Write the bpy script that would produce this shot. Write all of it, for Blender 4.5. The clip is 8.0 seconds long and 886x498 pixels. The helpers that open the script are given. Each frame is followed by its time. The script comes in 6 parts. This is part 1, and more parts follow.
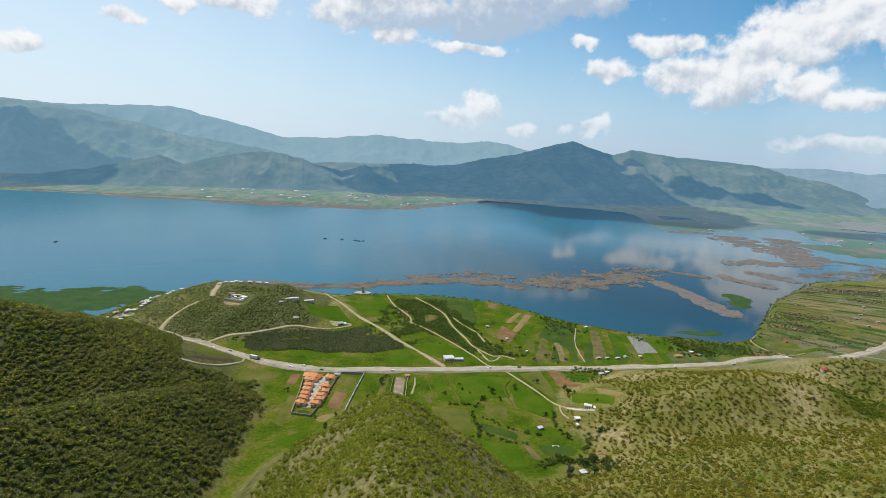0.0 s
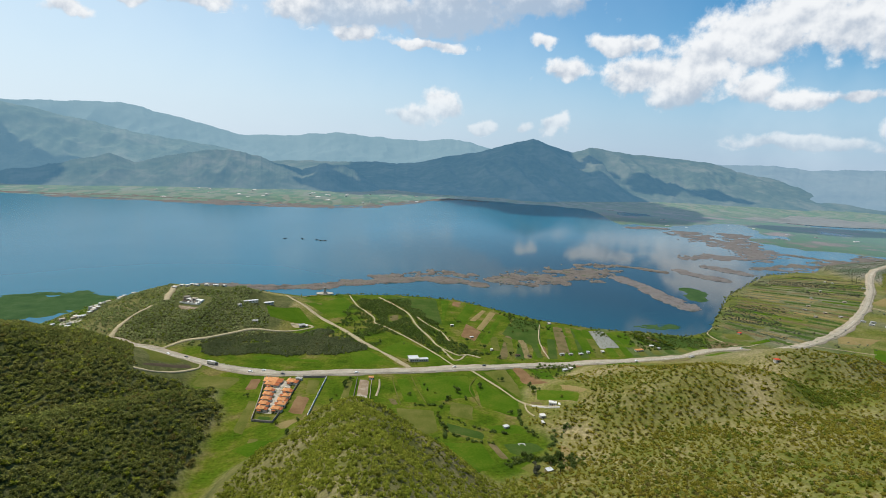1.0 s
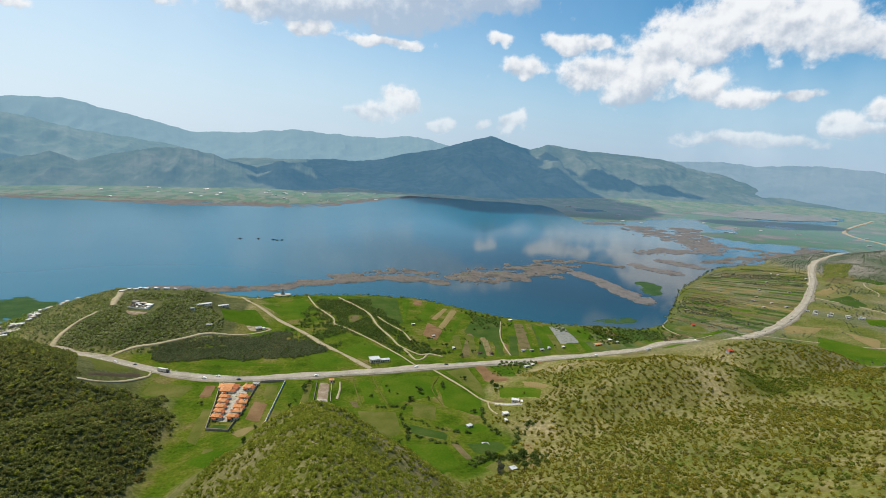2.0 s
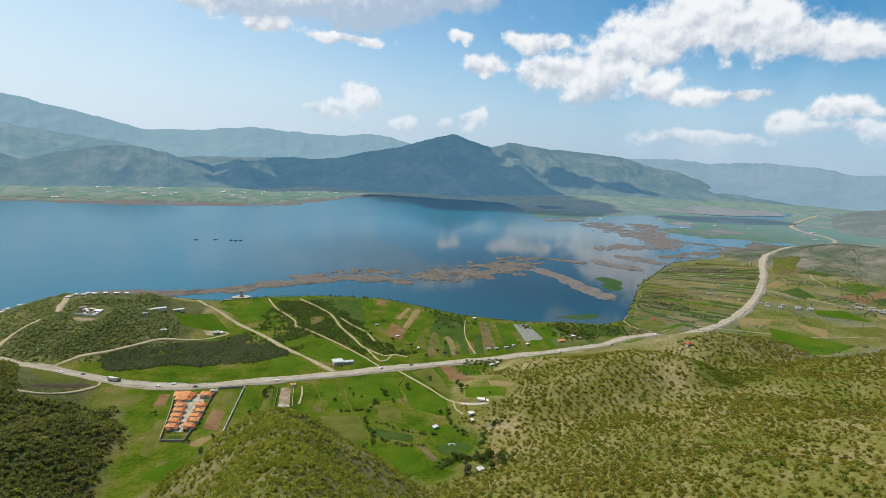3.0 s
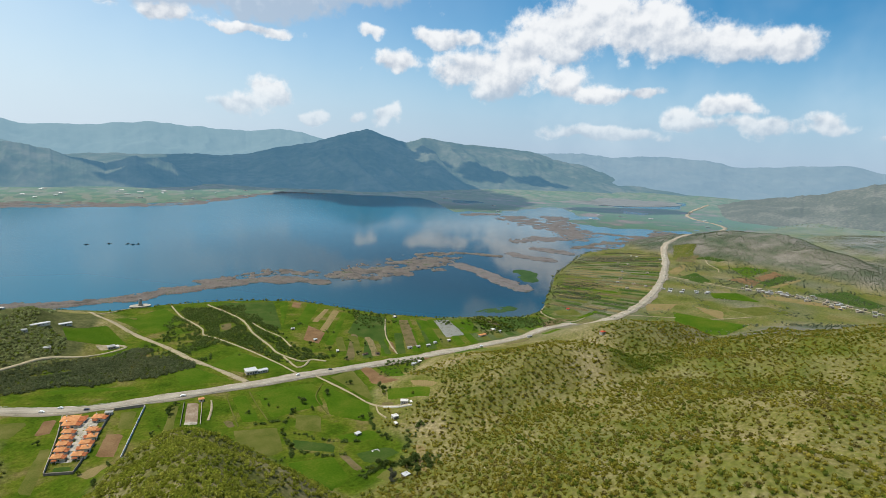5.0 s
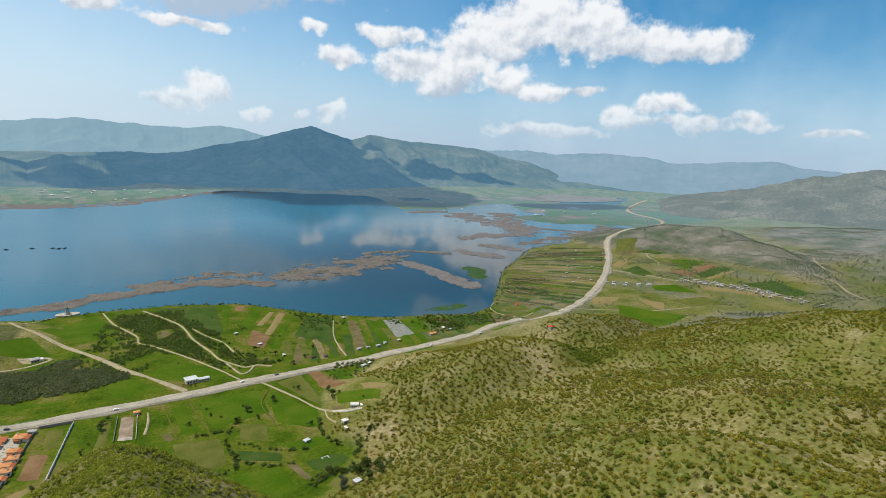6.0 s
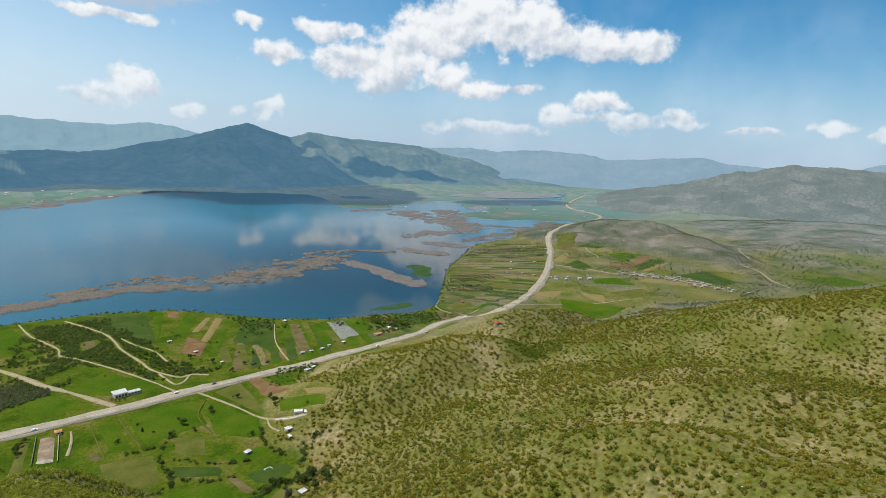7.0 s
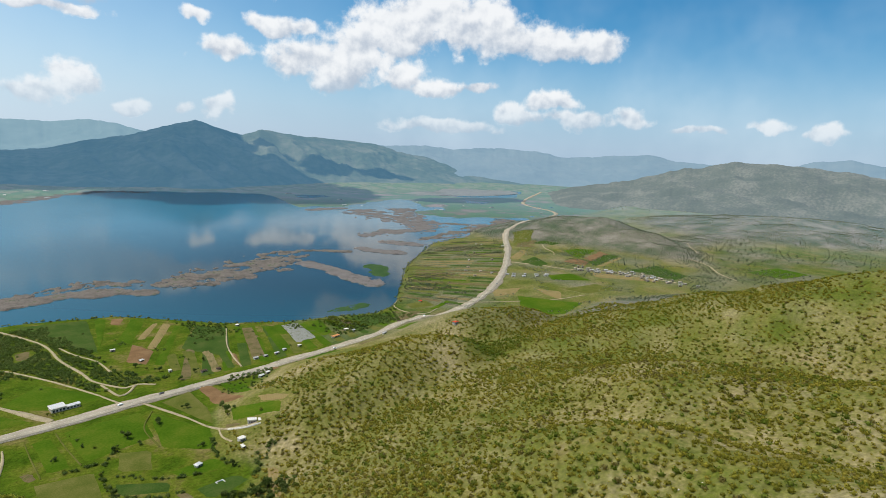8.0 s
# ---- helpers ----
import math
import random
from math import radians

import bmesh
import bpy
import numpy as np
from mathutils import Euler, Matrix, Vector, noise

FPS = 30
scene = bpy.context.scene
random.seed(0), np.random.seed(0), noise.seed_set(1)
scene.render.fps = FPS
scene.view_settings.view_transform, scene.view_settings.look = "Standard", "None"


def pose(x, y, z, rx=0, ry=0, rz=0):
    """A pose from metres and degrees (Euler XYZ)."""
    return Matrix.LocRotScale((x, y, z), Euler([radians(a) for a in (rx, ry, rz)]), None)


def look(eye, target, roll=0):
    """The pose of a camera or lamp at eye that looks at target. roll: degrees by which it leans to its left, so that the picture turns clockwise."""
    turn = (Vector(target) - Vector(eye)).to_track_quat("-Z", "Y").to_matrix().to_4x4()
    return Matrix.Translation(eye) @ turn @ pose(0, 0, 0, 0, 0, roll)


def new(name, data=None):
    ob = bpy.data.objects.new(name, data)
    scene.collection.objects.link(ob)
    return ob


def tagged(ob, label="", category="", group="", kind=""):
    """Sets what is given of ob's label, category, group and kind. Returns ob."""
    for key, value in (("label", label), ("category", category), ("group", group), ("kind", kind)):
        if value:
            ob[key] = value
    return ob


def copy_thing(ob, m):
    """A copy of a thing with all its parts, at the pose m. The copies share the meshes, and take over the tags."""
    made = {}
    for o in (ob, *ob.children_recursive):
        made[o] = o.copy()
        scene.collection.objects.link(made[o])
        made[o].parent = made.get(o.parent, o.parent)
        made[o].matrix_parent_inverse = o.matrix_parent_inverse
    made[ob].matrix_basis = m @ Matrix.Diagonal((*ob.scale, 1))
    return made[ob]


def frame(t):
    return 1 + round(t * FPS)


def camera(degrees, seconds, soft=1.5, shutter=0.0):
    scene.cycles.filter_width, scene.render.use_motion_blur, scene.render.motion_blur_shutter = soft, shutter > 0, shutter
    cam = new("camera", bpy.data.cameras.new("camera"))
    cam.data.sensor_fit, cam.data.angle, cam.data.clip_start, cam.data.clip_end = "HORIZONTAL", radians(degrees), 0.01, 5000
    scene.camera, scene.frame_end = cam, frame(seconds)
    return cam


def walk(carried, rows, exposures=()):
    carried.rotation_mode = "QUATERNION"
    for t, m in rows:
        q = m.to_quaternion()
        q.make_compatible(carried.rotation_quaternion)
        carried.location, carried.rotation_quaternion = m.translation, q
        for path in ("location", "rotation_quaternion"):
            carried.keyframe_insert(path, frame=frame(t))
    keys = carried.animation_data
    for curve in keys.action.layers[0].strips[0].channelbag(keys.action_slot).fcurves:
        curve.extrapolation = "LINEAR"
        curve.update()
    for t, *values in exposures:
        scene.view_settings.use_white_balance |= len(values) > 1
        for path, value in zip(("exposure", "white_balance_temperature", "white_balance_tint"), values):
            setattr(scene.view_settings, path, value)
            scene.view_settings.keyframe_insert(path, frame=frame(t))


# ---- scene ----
# ---------------------------------------------------------------- camera
cam = camera(77.5, 8.0, soft=0.55)
# seconds, eye (x, y, z), heading to the right, upward tilt, lean
PATH = [
    (0.0, 0.00, 0.00, 250.00, 1.99, -10.91, 3.53),
    (0.5, 0.12, 3.06, 250.11, 3.94, -10.91, 3.53),
    (1.0, 0.29, 6.17, 250.17, 5.88, -10.91, 3.53),
    (1.5, 0.53, 9.31, 250.21, 7.99, -10.93, 3.51),
    (3.0, 1.76, 18.87, 250.14, 13.99, -10.92, 3.50),
    (3.5, 2.39, 22.09, 250.08, 15.75, -10.92, 3.48),
    (4.0, 3.14, 25.31, 250.01, 17.66, -10.93, 3.46),
    (4.5, 4.03, 28.52, 249.92, 20.15, -10.90, 3.43),
    (6.0, 7.67, 38.08, 249.65, 28.14, -10.85, 3.35),
    (6.5, 9.24, 41.22, 249.57, 31.32, -10.79, 3.30),
    (7.0, 11.02, 44.32, 249.50, 34.04, -10.78, 3.27),
    (7.5, 13.01, 47.38, 249.45, 36.11, -10.77, 3.25),
    (8.0, 15.23, 50.39, 249.41, 38.53, -10.75, 3.26),
]
walk(cam, [(t, Matrix.Translation((x, y, z)) @ pose(0, 0, 0, 0, 0, -yaw) @ pose(0, 0, 0, 90 + tilt) @ pose(0, 0, 0, 0, 0, lean))
           for t, x, y, z, yaw, tilt, lean in PATH])

# ---------------------------------------------------------------- light
SUN_AZ, SUN_EL = -44.0, 63.0      # degrees: to the right of +y, above the horizon
scene.view_settings.exposure = 0.0

# cumulus: bearing, height, half width and half height in degrees, and how far its grey base shows
GREAT_BANK = [(17.0, 7.4, 3.0, 1.3, 0.0), (21.5, 10.0, 2.8, 1.0, 0.0), (24.4, 7.0, 3.7, 2.0, 0.1), (28.4, 7.8, 4.3, 2.8, 0.1), (27.3, 5.6, 3.3, 1.4, 0.5), (32.7, 10.2, 5.8, 2.8, 0.0),
              (35.9, 12.4, 3.8, 2.7, 0.0), (40.7, 11.4, 4.4, 2.8, 0.0), (43.2, 10.0, 3.9, 2.0, 0.2), (47.1, 9.9, 3.3, 1.8, 0.2), (51.4, 9.5, 3.6, 1.7, 0.0), (34.5, 6.3, 2.5, 1.5, 0.0),
              (38.0, 5.4, 2.4, 1.0, 0.0)]
LOW_PUFFS = [(48.4, 4.7, 2.0, 1.1, 0.0), (45.2, 3.5, 1.8, 1.0, 0.1), (49.9, 3.0, 4.1, 1.0, 0.2), (55.8, 3.3, 2.1, 1.0, 0.0), (13.5, 1.4, 1.0, 0.8, 0.0), (15.9, 2.3, 1.0, 1.4, 0.0),
             (4.5, 3.7, 2.2, 1.5, 0.0), (2.0, 2.3, 2.4, 1.2, 0.1), (9.2, 1.8, 1.8, 0.6, 0.2), (68.8, 3.0, 1.4, 0.6, 0.0), (72.5, 2.9, 0.9, 0.7, 0.0), (37.6, 1.9, 5.1, 0.7, 0.3),
             (62.9, 2.4, 2.8, 0.4, 0.3), (41.9, 5.5, 1.7, 0.7, 0.1)]
OVERHEAD_BANK = [(-23.8, 10.5, 2.0, 0.8, 0.0), (-18.6, 11.2, 3.4, 1.0, 0.2), (-9.4, 11.6, 3.4, 1.8, 0.3), (-2.9, 11.9, 6.0, 2.2, 0.9), (5.9, 11.9, 6.6, 2.5, 1.2), (12.8, 13.4, 6.3, 1.7, 1.1),
                 (3.3, 9.2, 5.2, 0.6, 0.1), (-3.1, 9.8, 2.1, 0.8, 0.0), (-27.6, 8.8, 2.1, 0.7, 0.1), (-35.1, 5.7, 1.8, 1.1, 0.0), (14.0, 10.1, 1.6, 0.6, 0.1), (29.0, 17.5, 6.0, 2.2, 0.8),
                 (-60.0, 9.0, 9.0, 2.5, 0.2), (95.0, 8.0, 8.0, 2.0, 0.2), (130.0, 14.0, 12.0, 3.0, 0.4)]
CLOUDS = GREAT_BANK + LOW_PUFFS + OVERHEAD_BANK


def sky_world():
    """A clear spring sky with fair-weather cumulus and a milky horizon."""
    w = bpy.data.worlds.new("sky")
    scene.world = w
    w.use_nodes = True
    nt = w.node_tree
    nt.nodes.clear()
    L = nt.links.new

    def math_node(op, a, b=None, c=None):
        n = nt.nodes.new("ShaderNodeMath")
        n.operation = op
        for k, v in enumerate((a, b, c)):
            if v is None:
                continue
            if isinstance(v, (int, float)):
                n.inputs[k].default_value = v
            else:
                L(v, n.inputs[k])
        return n.outputs[0]

    def smooth(v, lo, hi, to_lo=0.0, to_hi=1.0):
        n = nt.nodes.new("ShaderNodeMapRange")
        n.interpolation_type = "SMOOTHSTEP"
        L(v, n.inputs["Value"])
        for key, x in (("From Min", lo), ("From Max", hi), ("To Min", to_lo), ("To Max", to_hi)):
            n.inputs[key].default_value = x
        return n.outputs[0]

    def blend(f, a, b):
        n = nt.nodes.new("ShaderNodeMix")
        n.data_type = "RGBA"
        L(f, n.inputs[0])
        for k, v in ((6, a), (7, b)):
            if isinstance(v, tuple):
                n.inputs[k].default_value = (*v, 1)
            else:
                L(v, n.inputs[k])
        return n.outputs[2]

    def noise_node(vec, scale, detail=6, rough=0.55):
        n = nt.nodes.new("ShaderNodeTexNoise")
        n.inputs["Scale"].default_value, n.inputs["Detail"].default_value, n.inputs["Roughness"].default_value = scale, detail, rough
        L(vec, n.inputs["Vector"])
        return n.outputs["Fac"]

    out, bg = nt.nodes.new("ShaderNodeOutputWorld"), nt.nodes.new("ShaderNodeBackground")
    sky = nt.nodes.new("ShaderNodeTexSky")
    sky.sky_type, sky.sun_disc = "NISHITA", False
    sky.sun_elevation, sky.sun_rotation = radians(SUN_EL), radians(SUN_AZ)
    sky.altitude, sky.air_density, sky.dust_density, sky.ozone_density = 1300, 1.0, 0.3, 1.2
    STRENGTH = 0.11
    bg.inputs["Strength"].default_value = STRENGTH
    coord = nt.nodes.new("ShaderNodeTexCoord").outputs["Generated"]
    split = nt.nodes.new("ShaderNodeSeparateXYZ")
    L(coord, split.inputs[0])
    x, y, z = split.outputs
    el = math_node("MULTIPLY", math_node("ARCSINE", z), 180 / math.pi)
    az = math_node("MULTIPLY", math_node("ARCTAN2", x, y), 180 / math.pi)
    raised = nt.nodes.new("ShaderNodeVectorMath")        # a little nearer to the sun, for the billows' own shade
    raised.operation = "ADD"
    raised.inputs[1].default_value = (-0.007, 0.003, 0.011)
    L(coord, raised.inputs[0])
    n2 = noise_node(coord, 9, 3)
    shape, puff = noise_node(coord, 15, 4, 0.5), noise_node(coord, 44, 6, 0.58)
    puff_up = noise_node(raised.outputs[0], 44, 4, 0.58)
    shape_up = noise_node(raised.outputs[0], 15, 3, 0.5)
    waz = math_node("MULTIPLY_ADD", math_node("SUBTRACT", n2, 0.5), 7.0, az)
    wel = math_node("MULTIPLY_ADD", math_node("SUBTRACT", shape, 0.5), 2.6, el)
    best, wsum, vsum = None, None, None
    for a, e, ra, re, under in CLOUDS:
        ra, re = ra * 1.16, re * 1.28
        u = math_node("MULTIPLY_ADD", waz, 1 / ra, -a / ra)
        v = math_node("MULTIPLY_ADD", wel, 1 / re, -e / re)
        tall = math_node("MAXIMUM", v, math_node("MULTIPLY", v, -1.35))      # flatter below
        q = math_node("SUBTRACT", 1.0, math_node("SQRT", math_node("MULTIPLY_ADD", u, u, math_node("MULTIPLY", tall, tall))))
        w = math_node("MAXIMUM", q, 0.0)
        best = q if best is None else math_node("SMOOTH_MAX", best, q, 0.3)
        wsum = w if wsum is None else math_node("ADD", wsum, w)
        wv = math_node("MULTIPLY", w, math_node("SUBTRACT", v, under))
        vsum = wv if vsum is None else math_node("ADD", vsum, wv)
    lump = math_node("MULTIPLY_ADD", math_node("SUBTRACT", shape, 0.5), 1.0, math_node("MULTIPLY", math_node("SUBTRACT", puff, 0.5), 1.0))
    dens = math_node("ADD", best, lump)
    height = math_node("DIVIDE", vsum, math_node("MAXIMUM", wsum, 0.05))
    cover = math_node("MULTIPLY", smooth(dens, 0.02, 0.46), smooth(height, -1.4, -0.1, 0.72, 1.0))
    facing = math_node("MULTIPLY_ADD", math_node("SUBTRACT", shape, shape_up), 3.0, math_node("MULTIPLY", math_node("SUBTRACT", puff, puff_up), 1.1))
    lit = math_node("MULTIPLY_ADD", height, 0.62, facing)
    shade = blend(smooth(lit, -0.85, 0.45), (0.48 / STRENGTH, 0.55 / STRENGTH, 0.65 / STRENGTH), (0.93 / STRENGTH, 0.945 / STRENGTH, 0.96 / STRENGTH))
    milky = smooth(math_node("ABSOLUTE", el), 0.0, 12.0, 0.85, 0.05)
    vivid = nt.nodes.new("ShaderNodeHueSaturation")
    vivid.inputs["Saturation"].default_value, vivid.inputs["Hue"].default_value = 1.5, 0.49
    L(sky.outputs[0], vivid.inputs["Color"])
    base = blend(milky, vivid.outputs[0], (0.34 / STRENGTH, 0.52 / STRENGTH, 0.73 / STRENGTH))
    veil = math_node("MULTIPLY", smooth(n2, 0.30, 0.90), smooth(el, 1.0, 20.0, 0.22, 0.08))
    veil = math_node("MAXIMUM", veil, smooth(math_node("MULTIPLY_ADD", math_node("SUBTRACT", n2, 0.5), 10.0, az), 46.0, -45.0, 0.0, 0.70))
    base = blend(veil, base, (0.84 / STRENGTH, 0.95 / STRENGTH, 1.02 / STRENGTH))
    near_horizon = smooth(el, 0.5, 6.0, 0.45, 0.96)
    L(blend(math_node("MULTIPLY", cover, near_horizon), base, shade), bg.inputs["Color"])
    L(bg.outputs[0], out.inputs["Surface"])
    return w


sky_world()
sun = new("sun", bpy.data.lights.new("sun", "SUN"))
sun.data.energy, sun.data.angle, sun.data.color = 4.2, radians(0.53), (1.0, 0.95, 0.87)
sun.matrix_world = look((0, 0, 900), (-100 * math.sin(radians(SUN_AZ)) * math.cos(radians(SUN_EL)),
                                      -100 * math.cos(radians(SUN_AZ)) * math.cos(radians(SUN_EL)), 900 - 100 * math.sin(radians(SUN_EL))))
# ---------------------------------------------------------------- the lie of the land
def hash01(ix, iy, seed):
    n = (ix.astype(np.int64) * 374761393 + iy.astype(np.int64) * 668265263 + seed * 974711) & 0x7FFFFFFF
    n = ((n ^ (n >> 13)) * 1274126177) & 0x7FFFFFFF
    return ((n ^ (n >> 16)) & 0xFFFF) / 65535.0


def vnoise(x, y, seed=0):
    ix, iy = np.floor(x), np.floor(y)
    fx, fy = x - ix, y - iy
    fx, fy = fx * fx * fx * (fx * (fx * 6 - 15) + 10), fy * fy * fy * (fy * (fy * 6 - 15) + 10)
    a, b = hash01(ix, iy, seed), hash01(ix + 1, iy, seed)
    c, d = hash01(ix, iy + 1, seed), hash01(ix + 1, iy + 1, seed)
    return (a + (b - a) * fx) * (1 - fy) + (c + (d - c) * fx) * fy


def fbm(x, y, size, octaves=4, seed=0, gain=0.5):
    s, a, tot = 0.0, 1.0, 0.0
    for k in range(octaves):
        s = s + a * (vnoise(x / size + 13.7 * k, y / size - 7.3 * k, seed + k) - 0.5) * 2
        tot += a
        a *= gain
        size /= 2.03
    return s / tot


LAKE = [(-2900, 640), (-900, 640), (-600, 665), (-422, 697), (-403, 796), (-357, 847), (-177, 850), (-53, 878), (22, 883), (114, 864),
        (162, 827), (220, 777), (264, 757), (299, 741), (366, 731), (428, 717), (476, 739), (529, 808), (553, 837),
        (638, 947), (735, 1040), (851, 1143), (968, 1190), (1134, 1215), (1300, 1290), (1480, 1400), (1580, 1470), (1440, 1450), (1250, 1490), (1150, 1620), (1180, 1720), (1330, 1860), (1390, 2000), (1370, 2080), (1200, 2000),
        (972, 1880), (840, 1870), (822, 1905), (874, 2273), (854, 2358),
        (633, 2426), (321, 2499), (175, 2387), (32, 2209), (-109, 2059), (-297, 1994), (-697, 1963), (-1094, 1950), (-1462, 1905), (-2900, 1900)]
POOL = [(1985, 2560), (2400, 2330), (2100, 2050), (1780, 2090), (1690, 2221)]


def outside(poly, x, y):
    """Metres from the outline of a polygon: negative inside it."""
    x, y = np.asarray(x, float), np.asarray(y, float)
    best, inside = np.full(x.shape, 1e12), np.zeros(x.shape, bool)
    for (ax, ay), (bx, by) in zip(poly, poly[1:] + poly[:1]):
        ex, ey = bx - ax, by - ay
        k = np.clip(((x - ax) * ex + (y - ay) * ey) / (ex * ex + ey * ey), 0, 1)
        best = np.minimum(best, (x - ax - k * ex) ** 2 + (y - ay - k * ey) ** 2)
        inside ^= ((ay > y) != (by > y)) & (x < ex * (y - ay) / (ey + 1e-9 * (ey == 0)) + ax)
    return np.where(inside, -1, 1) * np.sqrt(best)


# crest lines of the spurs and hills: (x, y, height) along the crest, then the fall to its sides and how round the crest is
WEST_SPURS = [
    ([(-8, 447, 25), (-16, 415, 45), (-16, 380, 62), (-14, 300, 96), (0, 150, 140), (0, -100, 180)], 0.80, 9),
    ([(-152, 482, 20), (-170, 430, 40), (-192, 378, 58), (-216, 332, 74), (-240, 276, 92), (-280, 150, 142), (-310, -100, 200)], 0.66, 13),
    ([(-236, 516, 16), (-254, 500, 42), (-275, 486, 62), (-305, 465, 80), (-354, 438, 98), (-430, 400, 122), (-560, 330, 155), (-800, 200, 200)], 0.52, 16),
    ([(-272, 752, 36), (-250, 745, 42), (-215, 748, 42), (-190, 752, 34)], 0.36, 22),
    ([(-246, 712, 39), (-222, 700, 37), (-190, 690, 28)], 0.36, 22),
    ([(-322, 730, 10), (-286, 720, 30)], 0.30, 20),
    ([(-2600, 400, 60), (-1500, 200, 120), (-900, 100, 190)], 0.5, 30),
]
EAST_SPURS = [
    ([(150, 437, 24), (190, 446, 38), (228, 449, 52), (275, 455, 61), (338, 466, 60)], 0.42, 16),
    ([(200, 272, 72), (226, 215, 106), (222, 150, 132), (205, 60, 160), (190, -60, 190)], 0.50, 18),
    ([(326, 318, 62), (345, 240, 92), (350, 150, 128), (360, 0, 172)], 0.36, 24),
    ([(470, 400, 54), (489, 383, 74), (521, 342, 98), (567, 260, 132), (595, 181, 161), (620, 60, 196)], 0.45, 20),
    ([(448, 516, 58), (494, 500, 60)], 0.44, 15),
    ([(760, 330, 60), (740, 200, 120), (720, 60, 175)], 0.30, 20),
    ([(1228, 1135, 22), (1268, 1056, 66), (1310, 985, 70), (1335, 930, 52)], 0.27, 30),
    ([(1345, 925, 44), (1285, 850, 58), (1237, 734, 46), (1150, 610, 32), (1070, 520, 26)], 0.25, 28),
    ([(1340, 742, 30), (1658, 785, 40), (1900, 820, 66), (1990, 740, 84), (2054, 552, 76), (2080, 380, 72)], 0.14, 36),
]
SPURS = WEST_SPURS + EAST_SPURS


def spur(x, y, line, fall, soft):
    h = np.full(np.shape(x), -1e3)
    for (ax, ay, az), (bx, by, bz) in zip(line, line[1:]):
        ex, ey = bx - ax, by - ay
        k = np.clip(((x - ax) * ex + (y - ay) * ey) / (ex * ex + ey * ey), 0, 1)
        d = np.sqrt((x - ax - k * ex) ** 2 + (y - ay - k * ey) ** 2 + soft * soft) - soft
        h = np.maximum(h, az + (bz - az) * k - fall * d)
    return h


def smax(a, b, k):
    m = np.clip(0.5 + 0.5 * (b - a) / k, 0, 1)
    return a + (b - a) * m + k * m * (1 - m)


def land(x, y, cover=False):
    """The ground's height at a place; the lake's surface is at 0."""
    x, y = np.asarray(x, float), np.asarray(y, float)
    d = outside(LAKE, x, y)
    near = np.clip((1000 - y + 0.35 * x) / 300, 0, 1)
    rise = np.where(d < 0, np.maximum(d * 0.08, -4), d * (0.050 * near + 0.004 * (1 - near)))
    flat = 40 * np.tanh(rise / 40)
    flat = np.where(d > 0, flat + 0.35 + 0.2 * fbm(x, y, 60, 3, 5) * np.clip(d / 30, 0, 1), flat)
    marsh = np.clip((x - 780) / 120, 0, 1) * np.clip((y - 0.25 * x - 930) / 60, 0, 1) * np.clip((2500 - y) / 200, 0, 1) * np.clip((2300 - x) / 300, 0, 1) * (d > 0)
    flat = np.where(marsh > 0, flat * (1 - 0.9 * marsh) + marsh * (np.clip((d - 260) / 600, -0.25, 0.8) + 0.5 + 1.5 * fbm(x, y * 1.7, 210, 4, 21)), flat)
    p = outside(POOL, x, y)
    flat = np.where(p < 0, np.maximum(p * 0.05, -3), flat)
    h = flat
    hills = np.full(h.shape, -500.0)
    wx = x + 12 * fbm(x, y, 120, 3, 11)
    wy = y + 12 * fbm(x, y, 120, 3, 12)
    for line, fall, soft in SPURS:
        hills = smax(hills, spur(wx, wy, line, fall, soft), 8)
    hills = hills + (3.2 * fbm(x, y, 38, 3, 3) + 6 * fbm(x, y, 130, 2, 4) + 9 * (0.42 - 1.4 * np.sqrt(fbm(x + 0.3 * y, y * 0.7, 105, 2, 9) ** 2 + 0.06))) * np.clip((hills - flat) / 25, 0, 1)
    if cover:
        return flat, hills, d, marsh
    return smax(h, hills, 5)


def damp(x, y):
    """How far a place on the hills lies in a gully: 0 on the ribs, 1 in the hollows."""
    return np.clip((np.abs(fbm(x + 0.3 * y, y * 0.7, 105, 2, 9)) - 0.16) / 0.2, 0, 1)


def z_at(x, y):
    return float(land(np.array([x]), np.array([y]))[0])


